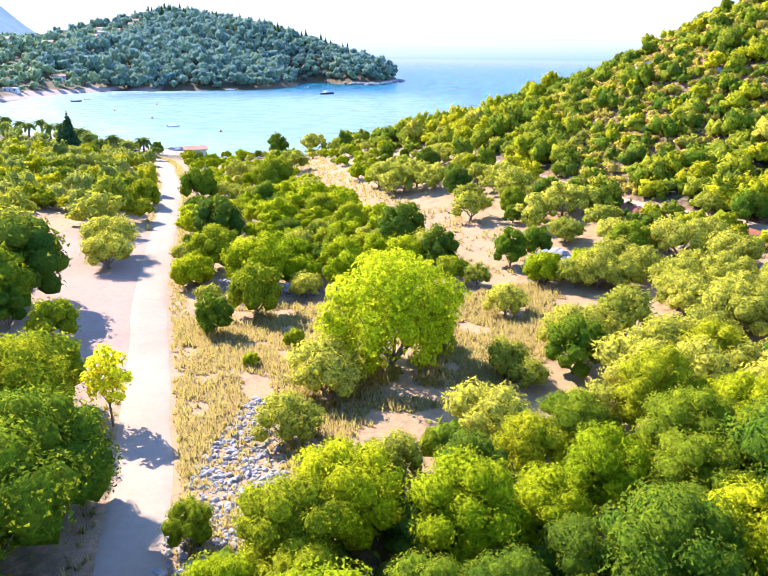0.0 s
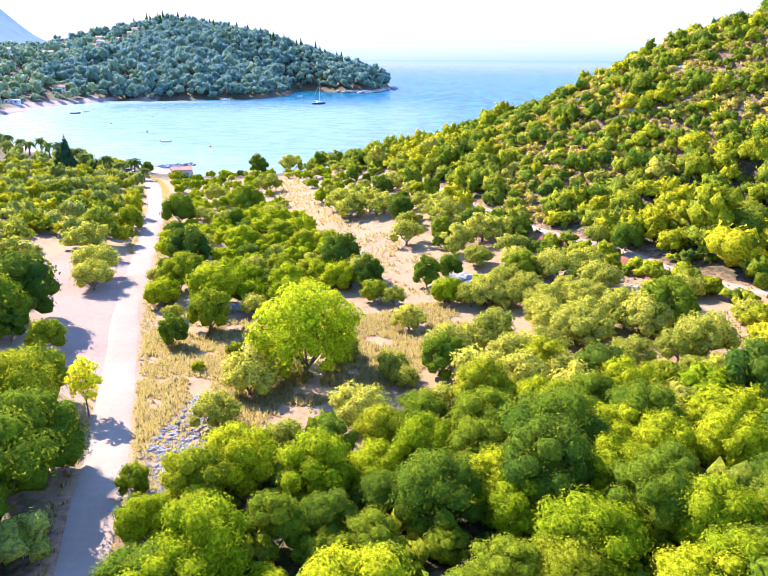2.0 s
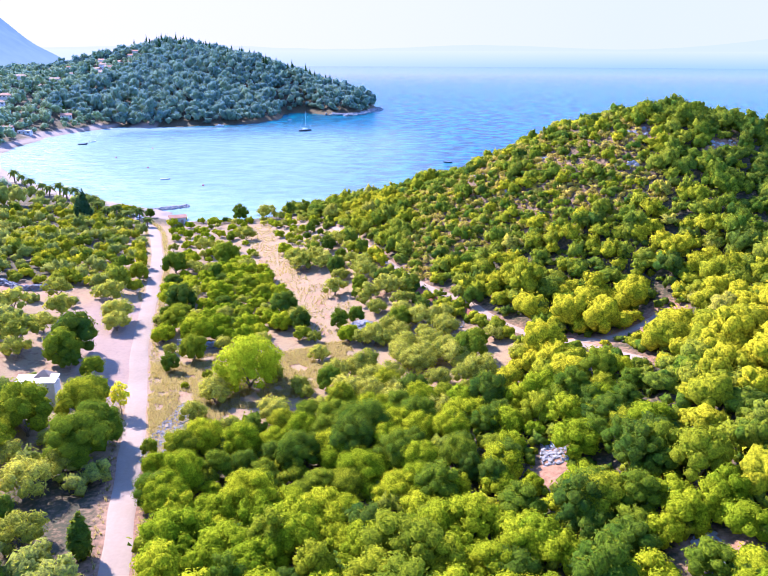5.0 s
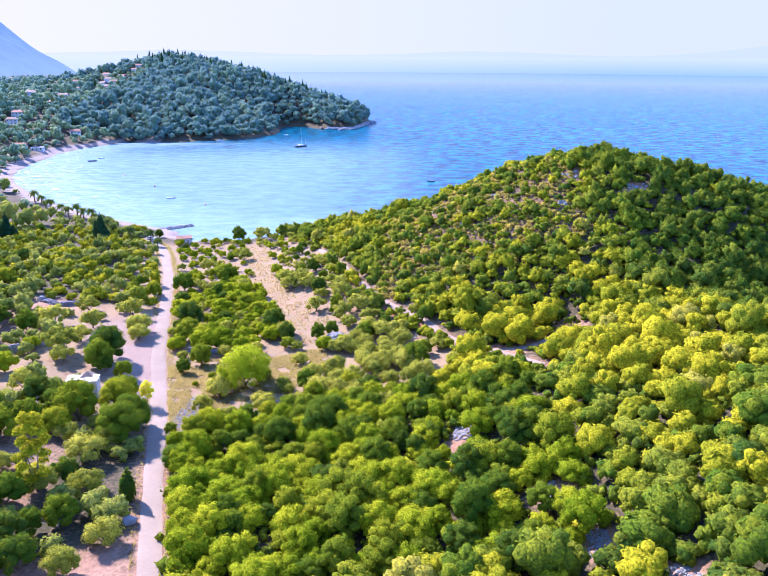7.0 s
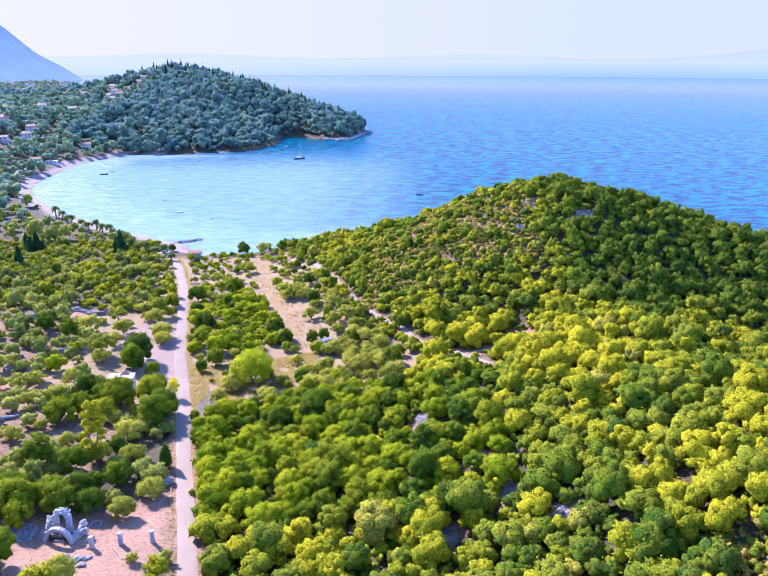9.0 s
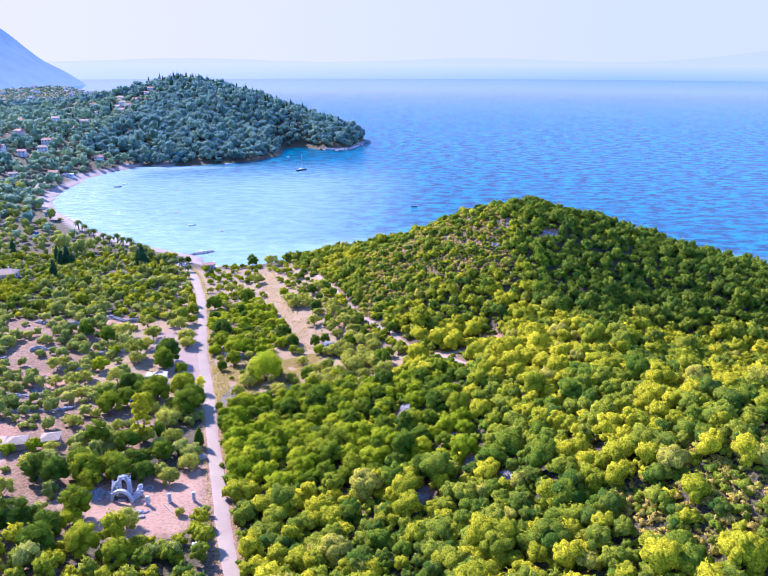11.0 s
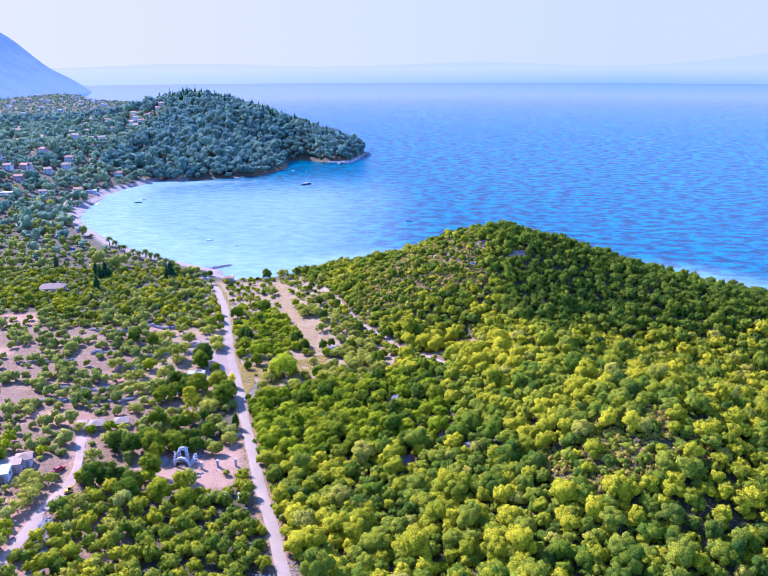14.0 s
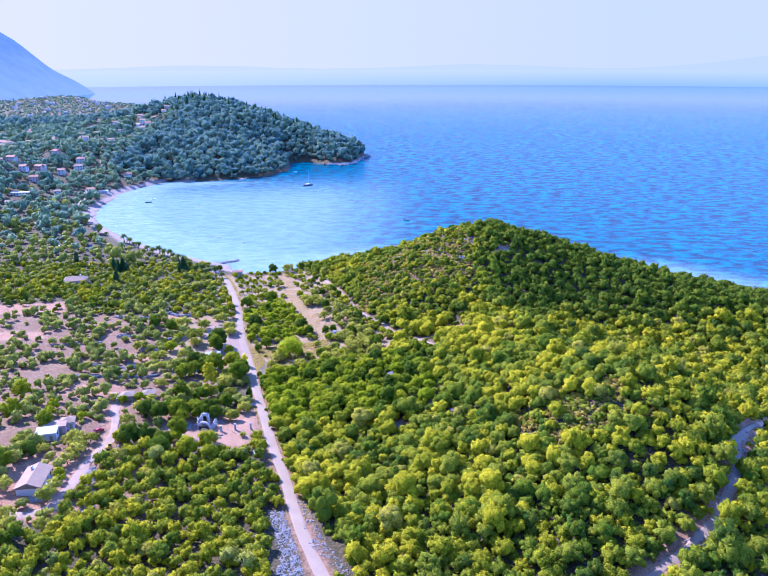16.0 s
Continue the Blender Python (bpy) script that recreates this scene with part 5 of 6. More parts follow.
# ---- buildings ----
M["render_white"] = plain_material("white_render", (0.50, 0.48, 0.45), (0.64, 0.62, 0.58), 1.0, 0.85, 0.01)
M["render_pink"] = plain_material("pink_render", (0.50, 0.34, 0.30), (0.62, 0.46, 0.41), 1.0, 0.85, 0.01)
M["tile"] = plain_material("clay_tiles", (0.34, 0.15, 0.09), (0.52, 0.28, 0.18), 2.0, 0.85, 0.04)
M["tile_pale"] = plain_material("weathered_tiles", (0.30, 0.20, 0.13), (0.41, 0.29, 0.195), 2.0, 0.85, 0.04)
M["sheet"] = plain_material("pale_sheet_roof", (0.34, 0.33, 0.33), (0.46, 0.45, 0.45), 0.8, 0.5, 0.01)
M["awning"] = plain_material("green_awning", (0.02, 0.09, 0.06), (0.04, 0.14, 0.09), 1.0, 0.7, 0.0)
M["shutter"] = plain_material("dark_window_wood", (0.05, 0.05, 0.05), (0.09, 0.08, 0.07), 3.0, 0.6, 0.0)
M["cut_stone"] = plain_material("pale_cut_stone", (0.36, 0.36, 0.37), (0.52, 0.52, 0.52), 2.0, 0.9, 0.04)
M["thatch"] = plain_material("thatched_roof", (0.26, 0.20, 0.14), (0.38, 0.30, 0.22), 3.0, 0.95, 0.05)
M["wood"] = plain_material("grey_timber", (0.26, 0.2, 0.14), (0.42, 0.34, 0.26), 3.0, 0.85, 0.02)
M["metal"] = plain_material("painted_steel", (0.55, 0.56, 0.58), (0.62, 0.63, 0.65), 2.0, 0.4, 0.0)
m, t, p = material("window_glass")
p.inputs["Base Color"].default_value = (0.03, 0.04, 0.05, 1)
p.inputs["Roughness"].default_value = 0.08
M["glass"] = m


def block(x0, x1, y0, y1, z0, z1, bevel=0.03):
    bm = bmesh.new()
    bmesh.ops.create_cube(bm, size=1.0)
    for v in bm.verts:
        v.co = ((x0 + x1) / 2 + v.co.x * (x1 - x0), (y0 + y1) / 2 + v.co.y * (y1 - y0), (z0 + z1) / 2 + v.co.z * (z1 - z0))
    if bevel:
        bmesh.ops.bevel(bm, geom=bm.edges[:], offset=bevel, segments=1, affect="EDGES")
    return bm


def bm_part(name, bm, mat, parent, label=""):
    me = bpy.data.meshes.new(name)
    bm.to_mesh(me)
    bm.free()
    me.materials.append(mat)
    return part(name, me, parent, label)


def roof_bm(w, d, z, rise, eave, hip=0.0, thick=0.22):
    """A pitched roof with its ridge along x; hip shortens the ridge."""
    a, b, h = w / 2 + eave, d / 2 + eave, hip * w / 2
    top = [(-a, -b, z), (a, -b, z), (a, b, z), (-a, b, z), (-a + h, 0, z + rise), (a - h, 0, z + rise)]
    bm = bmesh.new()
    up = [bm.verts.new((x, y, q + thick)) for x, y, q in top]
    dn = [bm.verts.new(v) for v in top]
    for s, flip in ((up, False), (dn, True)):
        for f in ((0, 1, 5, 4), (2, 3, 4, 5), (1, 2, 5), (3, 0, 4)):
            fs = [s[i] for i in f]
            bm.faces.new(fs[::-1] if flip else fs)
    for i, j in ((0, 1), (1, 2), (2, 3), (3, 0)):
        bm.faces.new((dn[i], dn[j], up[j], up[i]))
    return bm


def house(x, y, w, d, storeys, turn, walls, roof, label, pitched=True, hip=0.0, sink=0.6, chimney=True, category="house"):
    """A small house: walls, roof, a door, a window for every bay and storey, and a chimney."""
    tall = 2.8 * storeys
    root = tagged(new("house"), label, category)
    root.matrix_basis = pose(x, y, float(ground_z(x, y)), 0, 0, turn)
    bm_part("wall", block(-w / 2, w / 2, -d / 2, d / 2, -sink - 1.5, tall, 0.05), walls, root)
    if pitched:
        rf = bm_part("roof", roof_bm(w, d, tall - 0.02, d * 0.24, 0.45, hip), roof, root)
        if chimney and y < 1000:
            bm_part("chimney", block(w * 0.2, w * 0.2 + 0.7, d * 0.12, d * 0.12 + 0.6, tall, tall + d * 0.24 + 0.9), walls, rf)
    else:
        bm_part("roof", block(-w / 2 - 0.25, w / 2 + 0.25, -d / 2 - 0.25, d / 2 + 0.25, tall, tall + 0.25), roof, root)
    bays = max(2, int(w / 3)) if y < 640 else 0
    for face, span, off in ((-1, w, d / 2), (1, w, d / 2)):
        for s in range(storeys):
            for i in range(bays):
                u = (i + 0.5) / bays * span - span / 2
                z = 2.8 * s + 1.0
                if face == -1 and s == 0 and i == bays // 2:
                    bm_part("door", block(u - 0.5, u + 0.5, -off - 0.06, -off + 0.02, 0, 2.1, 0.01), M["wood"], root)
                    continue
                win = bm_part("window", block(u - 0.6, u + 0.6, face * off - 0.05, face * off + 0.05, z, z + 1.25, 0.01), M["shutter"], root)
                bm_part("pane", block(u - 0.48, u + 0.48, face * off - 0.065, face * off + 0.065, z + 0.1, z + 1.15, 0.0), M["glass"], win)
    for s in range(storeys if bays else 0):
        win = bm_part("window", block(w / 2 - 0.05, w / 2 + 0.05, -0.6, 0.6, 2.8 * s + 1.0, 2.8 * s + 2.2, 0.01), M["shutter"], root)
        bm_part("pane", block(w / 2 - 0.065, w / 2 + 0.065, -0.48, 0.48, 2.8 * s + 1.1, 2.8 * s + 2.1, 0.0), M["glass"], win)
    return root


for x, y, w, d, st, turn, wall, rf in HOUSES:
    house(x, y, w * 0.82, d * 0.82, st, turn, M["render_pink"] if wall else M["render_white"], (M["sheet"], M["tile"], M["tile_pale"])[rf],
          ("white village house with a flat pale roof", "village house with a red clay tile roof", "village house with a weathered tile roof")[rf], pitched=rf != 0, hip=0.5 if d > 9 else 0.0)

farm = house(-97.3, -88.5, 12, 7.2, 1, 97, M["render_white"], M["tile_pale"], "white farmhouse with a weathered beige tile roof", hip=0.0)
bm_part("porch", block(-5.6, -1.2, -6.4, -3.65, -0.6, 2.3, 0.06), M["render_white"], farm, "flat-roofed white porch")
bm_part("terrace", block(-9.5, -6.1, -5.0, 4.0, -1.2, 0.12, 0.05), M["limestone"], farm, "paved terrace before the gable")
house(-108, -55, 7, 6, 1, 15, M["render_white"], M["cut_stone"], "small white flat-roofed house among olive trees", False)
house(-107.5, -49, 7.5, 5.5, 1, 18, M["render_pink"], M["tile_pale"], "low pinkish house wing with a pale roof", False)
house(-104.5, -45, 4.5, 4.5, 1, 18, M["render_white"], M["tile_pale"], "small square house with a pyramid tile roof", True, 1.0, chimney=False)
house(-188, 170, 14, 9, 1, 10, M["render_white"], M["tile_pale"], "low white house with a pale roof behind the grove", hip=0.4)
house(-86, 199, 6, 3.6, 1, 20, M["render_white"], M["tile"], "small white beach house at the end of the lane", chimney=False)
for x, y in ((-92, -16), (-84, -13)):
    house(x, y, 4.6, 4.4, 1, 12, M["wood"], M["thatch"], "small timber hut with a tan pyramid roof", hip=1.0, chimney=False, category="hut", sink=2.0).location.z -= 0.9

# the long shed with the awning beside the lane
root = tagged(new("shed"), "low white shed with pale sheet roof and green awning", "shed")
root.matrix_basis = pose(-67.4, 32.6, float(ground_z(-70.6, 32.6)) + 0.9, 0, 0, 2) @ Matrix.Diagonal((0.6, 0.5, 0.85, 1))
bm_part("wall", block(-6, 5.6, 0, 5, -3.5, 3.0), M["render_white"], root)
for k, (x0, x1) in enumerate(((-6.3, 0.6), (0.7, 6.0))):
    bm = block(x0, x1, -0.4, 5.3, 3.05, 3.2)
    for v in bm.verts:
        v.co.z += 0.12 * (v.co.y + 0.4) + 0.12 * k
    bm_part("roof", bm, M["sheet"], root, "pale corrugated sheet roof panel")
bm = block(-6.3, 0.6, -1.5, -0.35, 2.35, 2.45)
for v in bm.verts:
    v.co.z += 0.5 * (v.co.y + 1.5)
bm_part("awning", bm, M["awning"], root, "dark green canvas awning")
bm_part("roof", roof_bm(5, 4.5, 3.3, 1.4, 0.3, 1.0), M["tile_pale"], root, "small hipped roof of faded pink tiles").location = (1.2, 5.2, 0)
for u in (-6.1, -2.8, 0.4):
    bm_part("post", block(u - 0.06, u + 0.06, -1.45, -1.33, -3.0, 2.4, 0.01), M["wood"], root)
for u in (-4.4, -1.2, 3.0):
    win = bm_part("window", block(u - 0.6, u + 0.6, -0.05, 0.03, 1.0, 2.1, 0.01), M["shutter"], root)
    bm_part("pane", block(u - 0.5, u + 0.5, -0.065, 0.0, 1.1, 2.0, 0), M["glass"], win)

# the stone grotto with its arch and tower
root = tagged(new("stone_grotto"), "small stone-built grotto with an arch and tower", "monument")
root.matrix_basis = pose(-54.6, -39.2, float(ground_z(-54.6, -39.2)), 0, 0, -6)


def arch(name, parent, span, tall, thick, deep, y, x0=0.0, z0=0.0):
    """A round arch of separate cut stones standing on the ground."""
    n = 12
    for i in range(n):
        a0, a1 = math.pi * i / n, math.pi * (i + 0.9) / n
        q = []
        for rr, a in ((span / 2, a0), (span / 2, a1), (span / 2 + thick, a1), (span / 2 + thick, a0)):
            q.append((x0 - math.cos(a) * rr, z0 + math.sin(a) * (rr / (span / 2)) * tall))
        bm = bmesh.new()
        f = [bm.verts.new((x, y, z)) for x, z in q]
        b = [bm.verts.new((x, y + deep, z)) for x, z in q]
        bm.faces.new(f[::-1])
        bm.faces.new(b)
        for j in range(4):
            bm.faces.new((f[j], f[(j + 1) % 4], b[(j + 1) % 4], b[j]))
        bm_part(name, bm, M["cut_stone"], parent)


arch("arch_stone", root, 4.6, 2.7, 0.6, 0.9, -2.0)
bm_part("hearth_slab", block(-1.0, 1.0, -1.6, -0.3, -0.2, 0.45, 0.06), M["limestone"], root)
# dark box added in place of the shade inside the arch
bm_part("vault_shade", block(-2.3, 2.3, -1.1, 0.6, -0.5, 1.2, 0.25), M["shutter"], root)
for u in (-1.3, 1.3):
    bm_part("pier", block(u - 0.42 - 0.6, u + 0.42 - 0.6, 1.0, 2.2, -0.5, 4.2, 0.14), M["cut_stone"], root)
arch("tower_arch_stone", root, 1.7, 0.9, 0.5, 1.1, 1.05, -0.6, 3.6)
part("tower_cap", mesh_from("tower_cap", *heap(r1, [(-0.6 + r1.normal(0, 0.75), 1.6 + r1.normal(0, 0.3), 4.75 + 0.5 * r1.random()) for i in range(26)], r1.uniform(0.5, 0.9, 26)), M["cut_stone"], False), root)
part("rough_facing", mesh_from("rough_facing", *heap(r1, [((1 if i % 2 else -2.2) + r1.normal(0, 0.3), 1.2 + r1.normal(0, 0.35), 4.0 * r1.random()) for i in range(70)], r1.uniform(0.4, 0.8, 70)), M["cut_stone"], False), root)
for side in (-1, 1):
    pts, sz = [], []
    for i in range(90):
        a = r1.random()
        pts.append((side * (2.6 + 1.2 * a), -1.2 + 3.6 * a + r1.normal(0, 0.15), r1.random() * (1.2 + 2.2 * a) + 0.1))
        sz.append(r1.uniform(0.5, 0.95))
    part("wing_wall", mesh_from("wing_wall", *heap(r1, pts, sz), M["cut_stone"], False), root)
for i in range(6):
    bm_part("step", block(-4.6, -3.4, -1.4 + 0.34 * i, -1.06 + 0.34 * i, -0.5, 0.2 * (i + 1), 0.02), M["limestone"], root)
rubble("stone_terrace", "paved terrace of rough stones beside the grotto", [(-67, -41), (-60.5, -41), (-60, -36), (-66, -35)], 160, 0.5, 1.3)
rubble("stone_blocks", "heap of white stone blocks in the yard", [(-52, -48), (-47.5, -48), (-47, -45), (-51.5, -45)], 50, 0.5, 1.5, 20)
for x, y in ((-47.9, -42.3), (-42.7, -41.5), (-36.9, -40.6)):
    root = tagged(new("stone_pillar"), "square pale stone pillar standing in the yard", "pillar", "yard pillars")
    root.location = (x, y, float(ground_z(x, y)))
    for k in range(6):
        o = r1.uniform(-0.06, 0.06, 2)
        bm_part("stone_course", block(-0.36 + o[0], 0.36 + o[0], -0.36 + o[1], 0.36 + o[1], 0.42 * k - 0.1, 0.42 * k + 0.3, 0.05), M["cut_stone"], root)
    bm_part("cap", block(-0.42, 0.42, -0.42, 0.42, 2.42, 2.56, 0.03), M["cut_stone"], root)
ob = tagged(new("timber_beam"), "long squared timber lying in the yard", "timber")
ob.matrix_basis = pose(-42.2, -44.5, float(ground_z(-42.2, -44.5)) + 0.1, 0, 0, -50)
bm_part("beam", block(-2.2, 2.2, -0.15, 0.15, -0.1, 0.15, 0.02), M["wood"], ob)
pts = [(1.1 * math.cos(a) * r1.uniform(0.9, 1.1), 1.1 * math.sin(a), 0.12) for a in np.linspace(0, 6.1, 14)]
ob = new("fire_ring", mesh_from("fire_ring", *heap(r1, pts, [0.55] * 14), M["limestone"], False))
ob.location = (-50.1, -34.4, float(ground_z(-50.1, -34.4)))
tagged(ob, "ring of stones round a fire pit", "fire pit")
v, f = STONES[2]
ob = new("boulder", mesh_from("boulder", v * 2.4, f, M["limestone"], False))
ob.matrix_basis = pose(-39.9, -18.5, float(ground_z(-39.9, -18.5)) + 0.6, 20, 10, 30)
tagged(ob, "pale boulder at the edge of the lane", "boulder")


# ---- vehicles and boats ----
def paint(name, colour):
    m, t, p = material(name)
    t.links.new(ramp(t, texture(t, 2.0, 3).outputs["Fac"], [(0.3, colour), (0.7, tuple(c * 0.85 for c in colour))]), p.inputs["Base Color"])
    p.inputs["Roughness"].default_value = 0.3
    return m


PAINTS = {"white": paint("white_paint", (0.75, 0.75, 0.74)), "blue": paint("blue_paint", (0.06, 0.17, 0.5)), "dark": paint("dark_paint", (0.05, 0.06, 0.08)), "silver": paint("silver_paint", (0.45, 0.46, 0.48)), "red": paint("red_paint", (0.45, 0.05, 0.04))}
M["rubber"] = plain_material("rubber", (0.02, 0.02, 0.02), (0.04, 0.04, 0.04), 5, 0.8, 0.0)


def loft(sections):
    """A closed hull through cross-sections of equal length."""
    v, f, k = [q for s in sections for q in s], [], len(sections[0])
    bm = bmesh.new()
    vs = [bm.verts.new(q) for q in v]
    for i in range(len(sections) - 1):
        for j in range(k):
            bm.faces.new((vs[i * k + j], vs[i * k + (j + 1) % k], vs[(i + 1) * k + (j + 1) % k], vs[(i + 1) * k + j]))
    bm.faces.new(vs[:k][::-1])
    bm.faces.new(vs[-k:])
    return bm


def car(x, y, turn, colour, label, tall=1.0):
    root = tagged(new("car"), label, "car", "parked cars")
    root.matrix_basis = pose(x, y, float(ground_z(x, y)) + 0.12, 0, 0, turn)
    def section(u, w, z0, z1):
        return [(u, -w, z0), (u, w, z0), (u, w * 1.02, (z0 + z1) / 2), (u, w * 0.93, z1), (u, -w * 0.93, z1), (u, -w * 1.02, (z0 + z1) / 2)]
    bm_part("body", loft([section(-2.1, 0.7, 0.35, 0.75), section(-1.9, 0.85, 0.25, 0.95), section(-0.6, 0.88, 0.22, 0.98), section(0.9, 0.88, 0.22, 0.92), section(1.9, 0.82, 0.28, 0.75), section(2.12, 0.66, 0.38, 0.62)]), PAINTS[colour], root)
    bm_part("cabin_glass", loft([section(-1.75, 0.74, 0.9, 0.95), section(-1.2, 0.7, 0.9, 1.36 * tall), section(0.3, 0.7, 0.9, 1.38 * tall), section(1.15, 0.74, 0.88, 0.92)]), M["glass"], root)
    bm_part("car_roof", block(-1.2, 0.3, -0.64, 0.64, 1.37 * tall, 1.43 * tall, 0.04), PAINTS[colour], root)
    for u in (-1.3, 1.3):
        for w in (-0.82, 0.82):
            v, f = tube([(u, w - 0.1, 0.2), (u, w + 0.1, 0.2)], [0.31, 0.31], 12)
            bm = bmesh.new()
            vs = [bm.verts.new(q) for q in v]
            for q in f:
                bm.faces.new([vs[i] for i in q])
            bm.faces.new(vs[:12])
            bm.faces.new(vs[12:][::-1])
            bm_part("wheel", bm, M["rubber"], root)
    return root


for i, (x, y) in enumerate(((-305, 378), (-303.6, 384.5), (-302.5, 391), (-302, 399), (-301.3, 407), (-300.2, 413), (-299.4, 419), (-298.2, 430), (-255, 335), (-272, 289), (-246, 283), (-224, 290))):
    c = ("white", "silver", "white", "dark", "white", "blue")[i % 6]
    car(x, y, 80 + 6 * (i % 3), c, f"{c} car parked beside the village street" if i < 8 else f"{c} car parked under trees behind the beach")
for x, y, turn, c in ((-104, 209, 30, "white"), (-108, 214, 20, "dark"), (-112, 213, 40, "silver"), (-101, 205, 70, "silver")):
    car(x, y, turn, c, f"{c} car parked at the end of the lane")
car(-70, 19, 15, "blue", "blue car parked in the shade of oaks")
car(-92, -48.5, 60, "red", "red car parked beside the dirt drive")
car(-31.5, -61, 105, "white", "white car parked at the lane's edge")


M["yellow_paint"] = paint("yellow_paint", (0.65, 0.42, 0.03))
root = tagged(new("excavator"), "small yellow excavator standing beside the dirt drive", "excavator")
root.matrix_basis = pose(-83.6, -61.5, float(ground_z(-83.6, -61.5)), 0, 0, 25)
for w in (-0.75, 0.75):
    bm_part("track_chain", block(-1.3, 1.3, w - 0.22, w + 0.22, 0.0, 0.6, 0.18), M["rubber"], root)
bm_part("body", block(-1.2, 0.9, -0.85, 0.85, 0.65, 1.35, 0.1), M["yellow_paint"], root)
cab = bm_part("cab", block(-0.2, 0.9, -0.8, 0.15, 1.35, 2.5, 0.08), M["yellow_paint"], root)
bm_part("pane", block(-0.1, 0.8, -0.82, 0.17, 1.6, 2.35, 0.0), M["glass"], cab)
part("boom", mesh_from("boom", *tube([(0.8, 0.4, 1.2), (2.2, 0.4, 2.6), (3.2, 0.4, 2.2)], [0.2, 0.18, 0.14], 4), M["yellow_paint"]), root)
part("arm", mesh_from("arm", *tube([(3.2, 0.4, 2.3), (3.4, 0.4, 0.8)], [0.14, 0.1], 4), M["yellow_paint"]), root)
bm_part("bucket", block(3.0, 3.6, 0.05, 0.75, 0.2, 0.8, 0.12), M["metal"], root)


def boat(x, y, length, turn, label, colour="white", mast=0.0, cabin=False):
    root = tagged(new("sailboat" if mast else "boat"), label, "boat")
    root.matrix_basis = pose(x, y, 0, 0, 0, turn)
    s, b = length / 2, length * 0.15
    def section(u, w, z0, z1):
        return [(u, -w * 0.4, z0), (u, w * 0.4, z0), (u, w, z1 * 0.6), (u, w * 1.02, z1), (u, -w * 1.02, z1), (u, -w, z1 * 0.6)]
    h = length * 0.085 + 0.2
    bm_part("hull", loft([section(-s, b * 0.75, -0.15, h), section(-s * 0.4, b, -0.3, h), section(s * 0.3, b * 0.9, -0.3, h * 1.1), section(s * 0.8, b * 0.4, -0.1, h * 1.3), section(s, 0.05, 0.3, h * 1.45)]), PAINTS[colour], root)
    if cabin or mast:
        bm_part("cabin", block(-s * 0.35, s * 0.35, -b * 0.55, b * 0.55, h, h + length * 0.07 + 0.15, 0.08), PAINTS["white"], root)
        bm_part("cockpit", block(-s * 0.85, -s * 0.4, -b * 0.5, b * 0.5, h, h + 0.06, 0.02), M["wood"], root)
    else:
        for u in (-0.3, 0.15):
            bm_part("thwart", block(s * u - 0.12, s * u + 0.12, -b * 0.9, b * 0.9, h - 0.02, h + 0.05, 0.01), M["wood"], root)
        bm_part("outboard", block(-s - 0.25, -s, -0.15, 0.15, h * 0.4, h + 0.4, 0.04), PAINTS["dark"], root)
    if mast:
        bm_part_me = mesh_from("mast", *tube([(s * 0.1, 0, h), (s * 0.1, 0, mast)], [0.14, 0.08], 8), M["metal"])
        part("mast", bm_part_me, root)
        part("boom", mesh_from("boom", *tube([(s * 0.1, 0, h + 1.6), (-s * 0.75, 0, h + 1.7)], [0.16, 0.12], 8), PAINTS["white"]), root)
        for u in (s * 0.98, -s * 0.98):
            part("stay", mesh_from("stay", *tube([(u, 0, h), (s * 0.1, 0, mast)], [0.03, 0.03], 4), M["metal"]), root)
    return root


boat(-73, 606, 13, 35, "dark-hulled sailboat at anchor with a bare mast", "dark", 18.0)
boat(-163, 654, 8, 10, "white motor boat moored under the wooded shore", "white", 0, True)
for x, y, ln, turn, c, label in ((-238, 495, 7, 10, "dark", "dark wooden rowing boat on a mooring"), (-237, 513, 6, 60, "white", "small white motor boat on a mooring"), (-127, 328, 5.5, 15, "white", "small white boat anchored off the beach"),
                                 (-85, 207, 4.5, 40, "dark", "dark dinghy drawn up in the cove"), (-89, 222, 5.5, 90, "white", "white boat anchored in the cove"), (-101, 720, 5, 20, "white", "small white tender beside the point"),
                                 (41, 398, 6, -30, "dark", "dark speedboat crossing the bay"), (-79, 214, 4, 120, "silver", "grey dinghy at the water's edge")):
    boat(x, y, ln, turn, label, c)
for x, y in ((-186, 419), (-176, 470), (-101, 308), (-150, 372)):
    ob = new("buoy", mesh_from("buoy", ICO_V * np.array([0.55, 0.55, 0.7]) + (0, 0, 0.25), ICO_F, PAINTS["red"]))
    ob.location = (x, y, 0)
    tagged(ob, "small mooring buoy floating in the bay", "buoy", "mooring buoys")

# the stone jetty
pts, sz = [], []
for i in range(260):
    k, w = r1.random(), r1.normal(0, 1.0)
    pts.append((-110 + 15 * k - 0.6 * w, 241 + 11 * k + 0.9 * w, 0.15 + 0.8 * r1.random() * (1 - min(1, abs(w) / 2.2))))
    sz.append(r1.uniform(0.8, 1.9))
ob = new("jetty", mesh_from("jetty", *heap(r1, pts, sz), M["limestone"], False))
tagged(ob, "short jetty of heaped limestone boulders", "jetty")

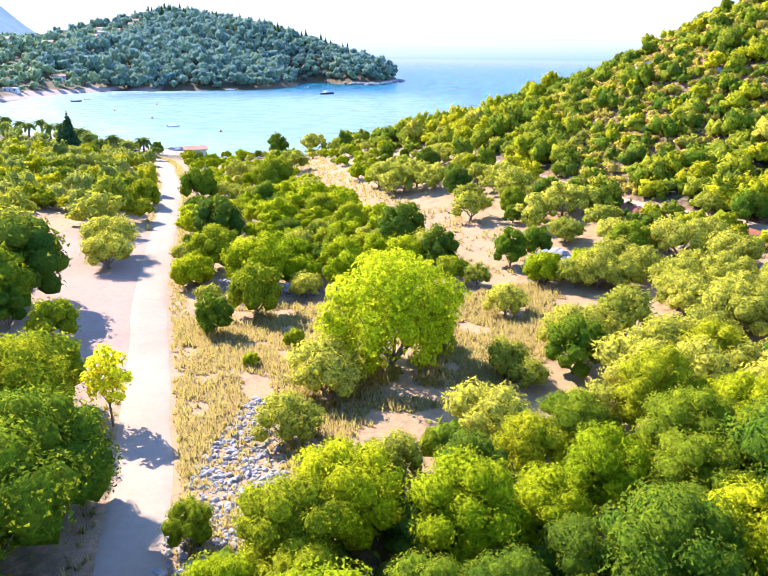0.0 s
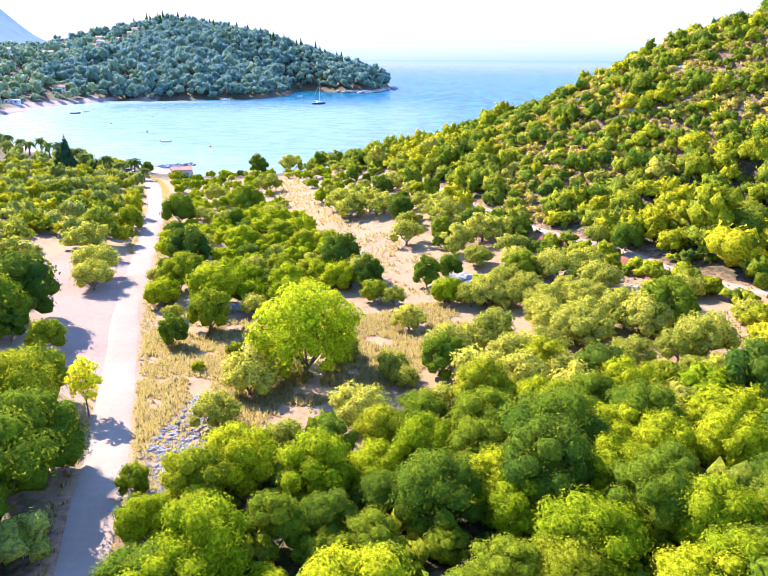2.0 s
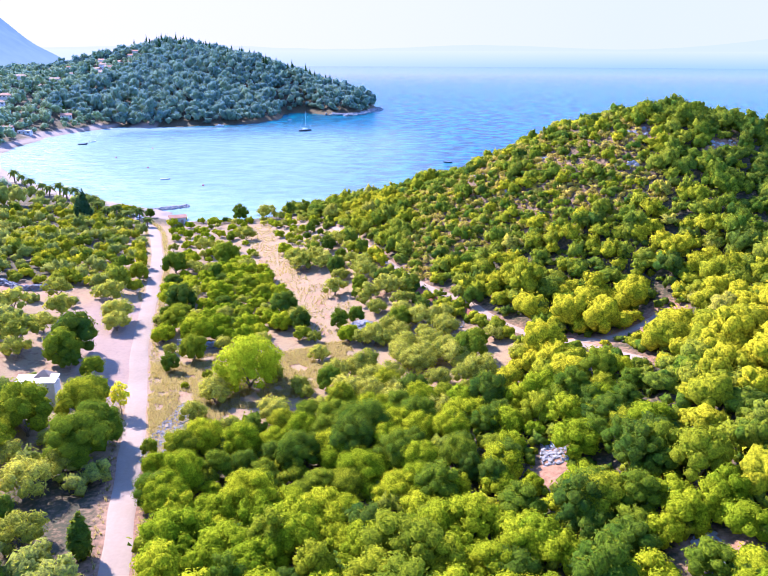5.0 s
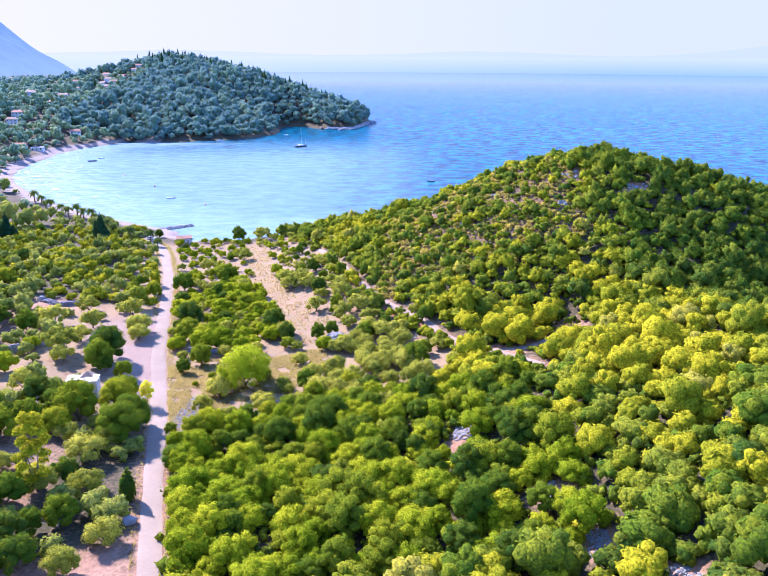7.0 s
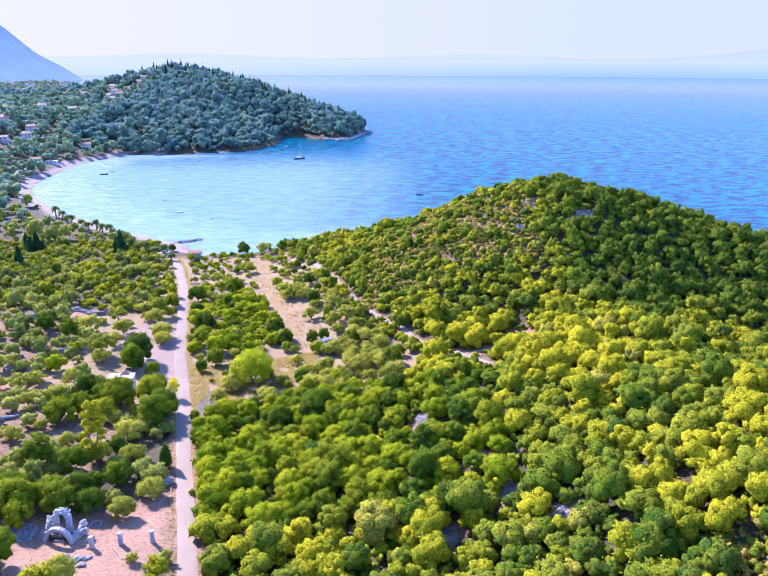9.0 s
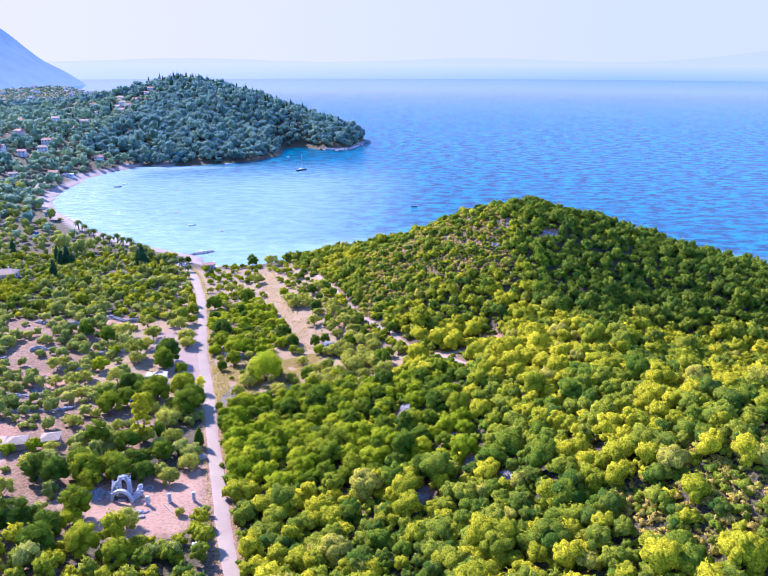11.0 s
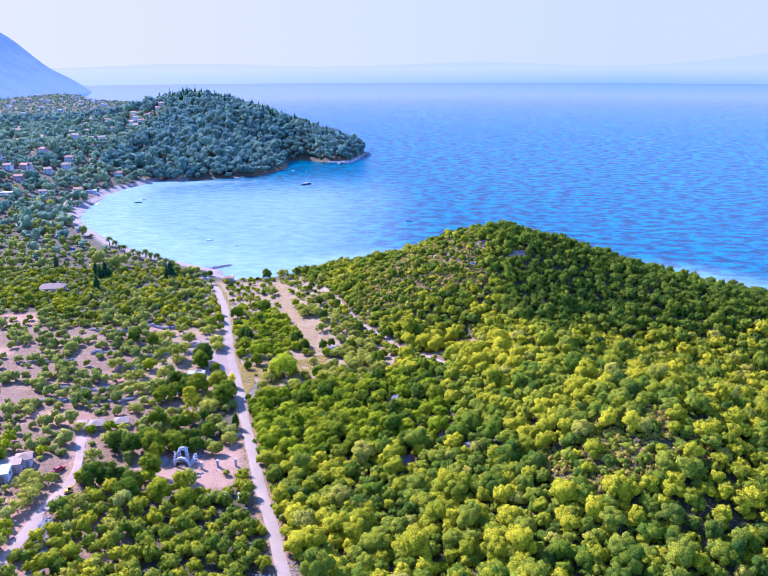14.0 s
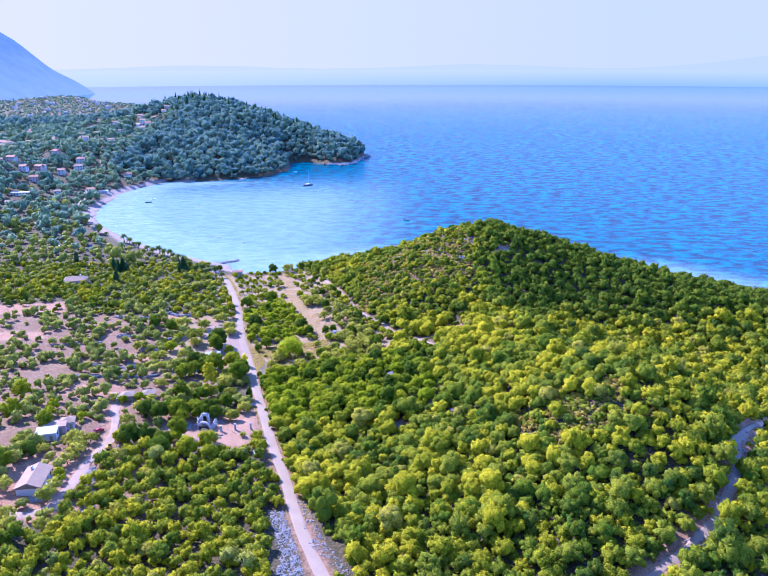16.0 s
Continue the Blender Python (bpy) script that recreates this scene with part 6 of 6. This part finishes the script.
# shore rocks of the point
pts, sz = [], []
for i in range(240):
    k = r1.random()
    pts.append((-60 + 57 * k + r1.normal(0, 4), 798 + 100 * max(0, k - 0.5) * 2 + r1.normal(0, 5), r1.random() * 1.2))
    sz.append(r1.uniform(2, 6))
tagged(new("shore_rocks", mesh_from("shore_rocks", *heap(r1, pts, sz), M["limestone"], False)), "low reddish rocks off the wooded point", "rocks", kind="stuff")

# palms and cypresses behind the beach
for x, y, w in ((-113, 207, 5.5), (-108, 204.5, 6), (-102.5, 203, 6.2), (-95.6, 191, 5.0), (-119, 213, 6), (-165, 264, 6.5), (-160, 264, 6), (-155, 260, 6.4), (-171, 270, 6), (-201, 305, 6.5), (-195, 300, 6), (-149, 255, 6), (-140, 246, 6), (-125, 219, 5.6), (-145, 249, 5.4), (-133, 236, 6), (-181, 280, 6), (-188, 290, 5.6), (-130, 225, 5.8), (-116, 217, 5.2)):
    plant("palm", x, y, w * 1.2, float(rng.uniform(0.7, 0.95)))
for x, y, w, k in ((-126, 207, 4.8, 0.86), (-128.8, 208.6, 4.4, 0.8), (-123.8, 206, 3.8, 0.7), (-168, 204, 4.6, 0.9), (-170.5, 202, 4.2, 0.8), (-166, 206, 3.8, 0.7), (-160, 168, 4.4, 1.0), (-212, 232, 4, 0.9), (-178, 214, 3.6, 0.9)):
    plant("cypress", x, y, w, k)
for i in range(46):
    a = rng.uniform(0, 1)
    plant("far_cypress", float(-345 + 60 * rng.normal(0, 0.5) + 40 * a), float(1075 + rng.normal(0, 26)), float(rng.uniform(4.2, 6.0)), float(rng.uniform(0.95, 1.55)))
for i in range(26):
    a = rng.uniform(0, 1)
    plant("far_cypress", float(-270 + 210 * a), float(1040 - 130 * a + rng.normal(0, 14)), float(rng.uniform(4.0, 5.4)), float(rng.uniform(1.1, 1.5)))
for i in range(40):
    plant("far_cypress", float(rng.uniform(-520, -300)), float(rng.uniform(540, 960)), float(rng.uniform(3, 4.5)), float(rng.uniform(0.8, 1.2)))
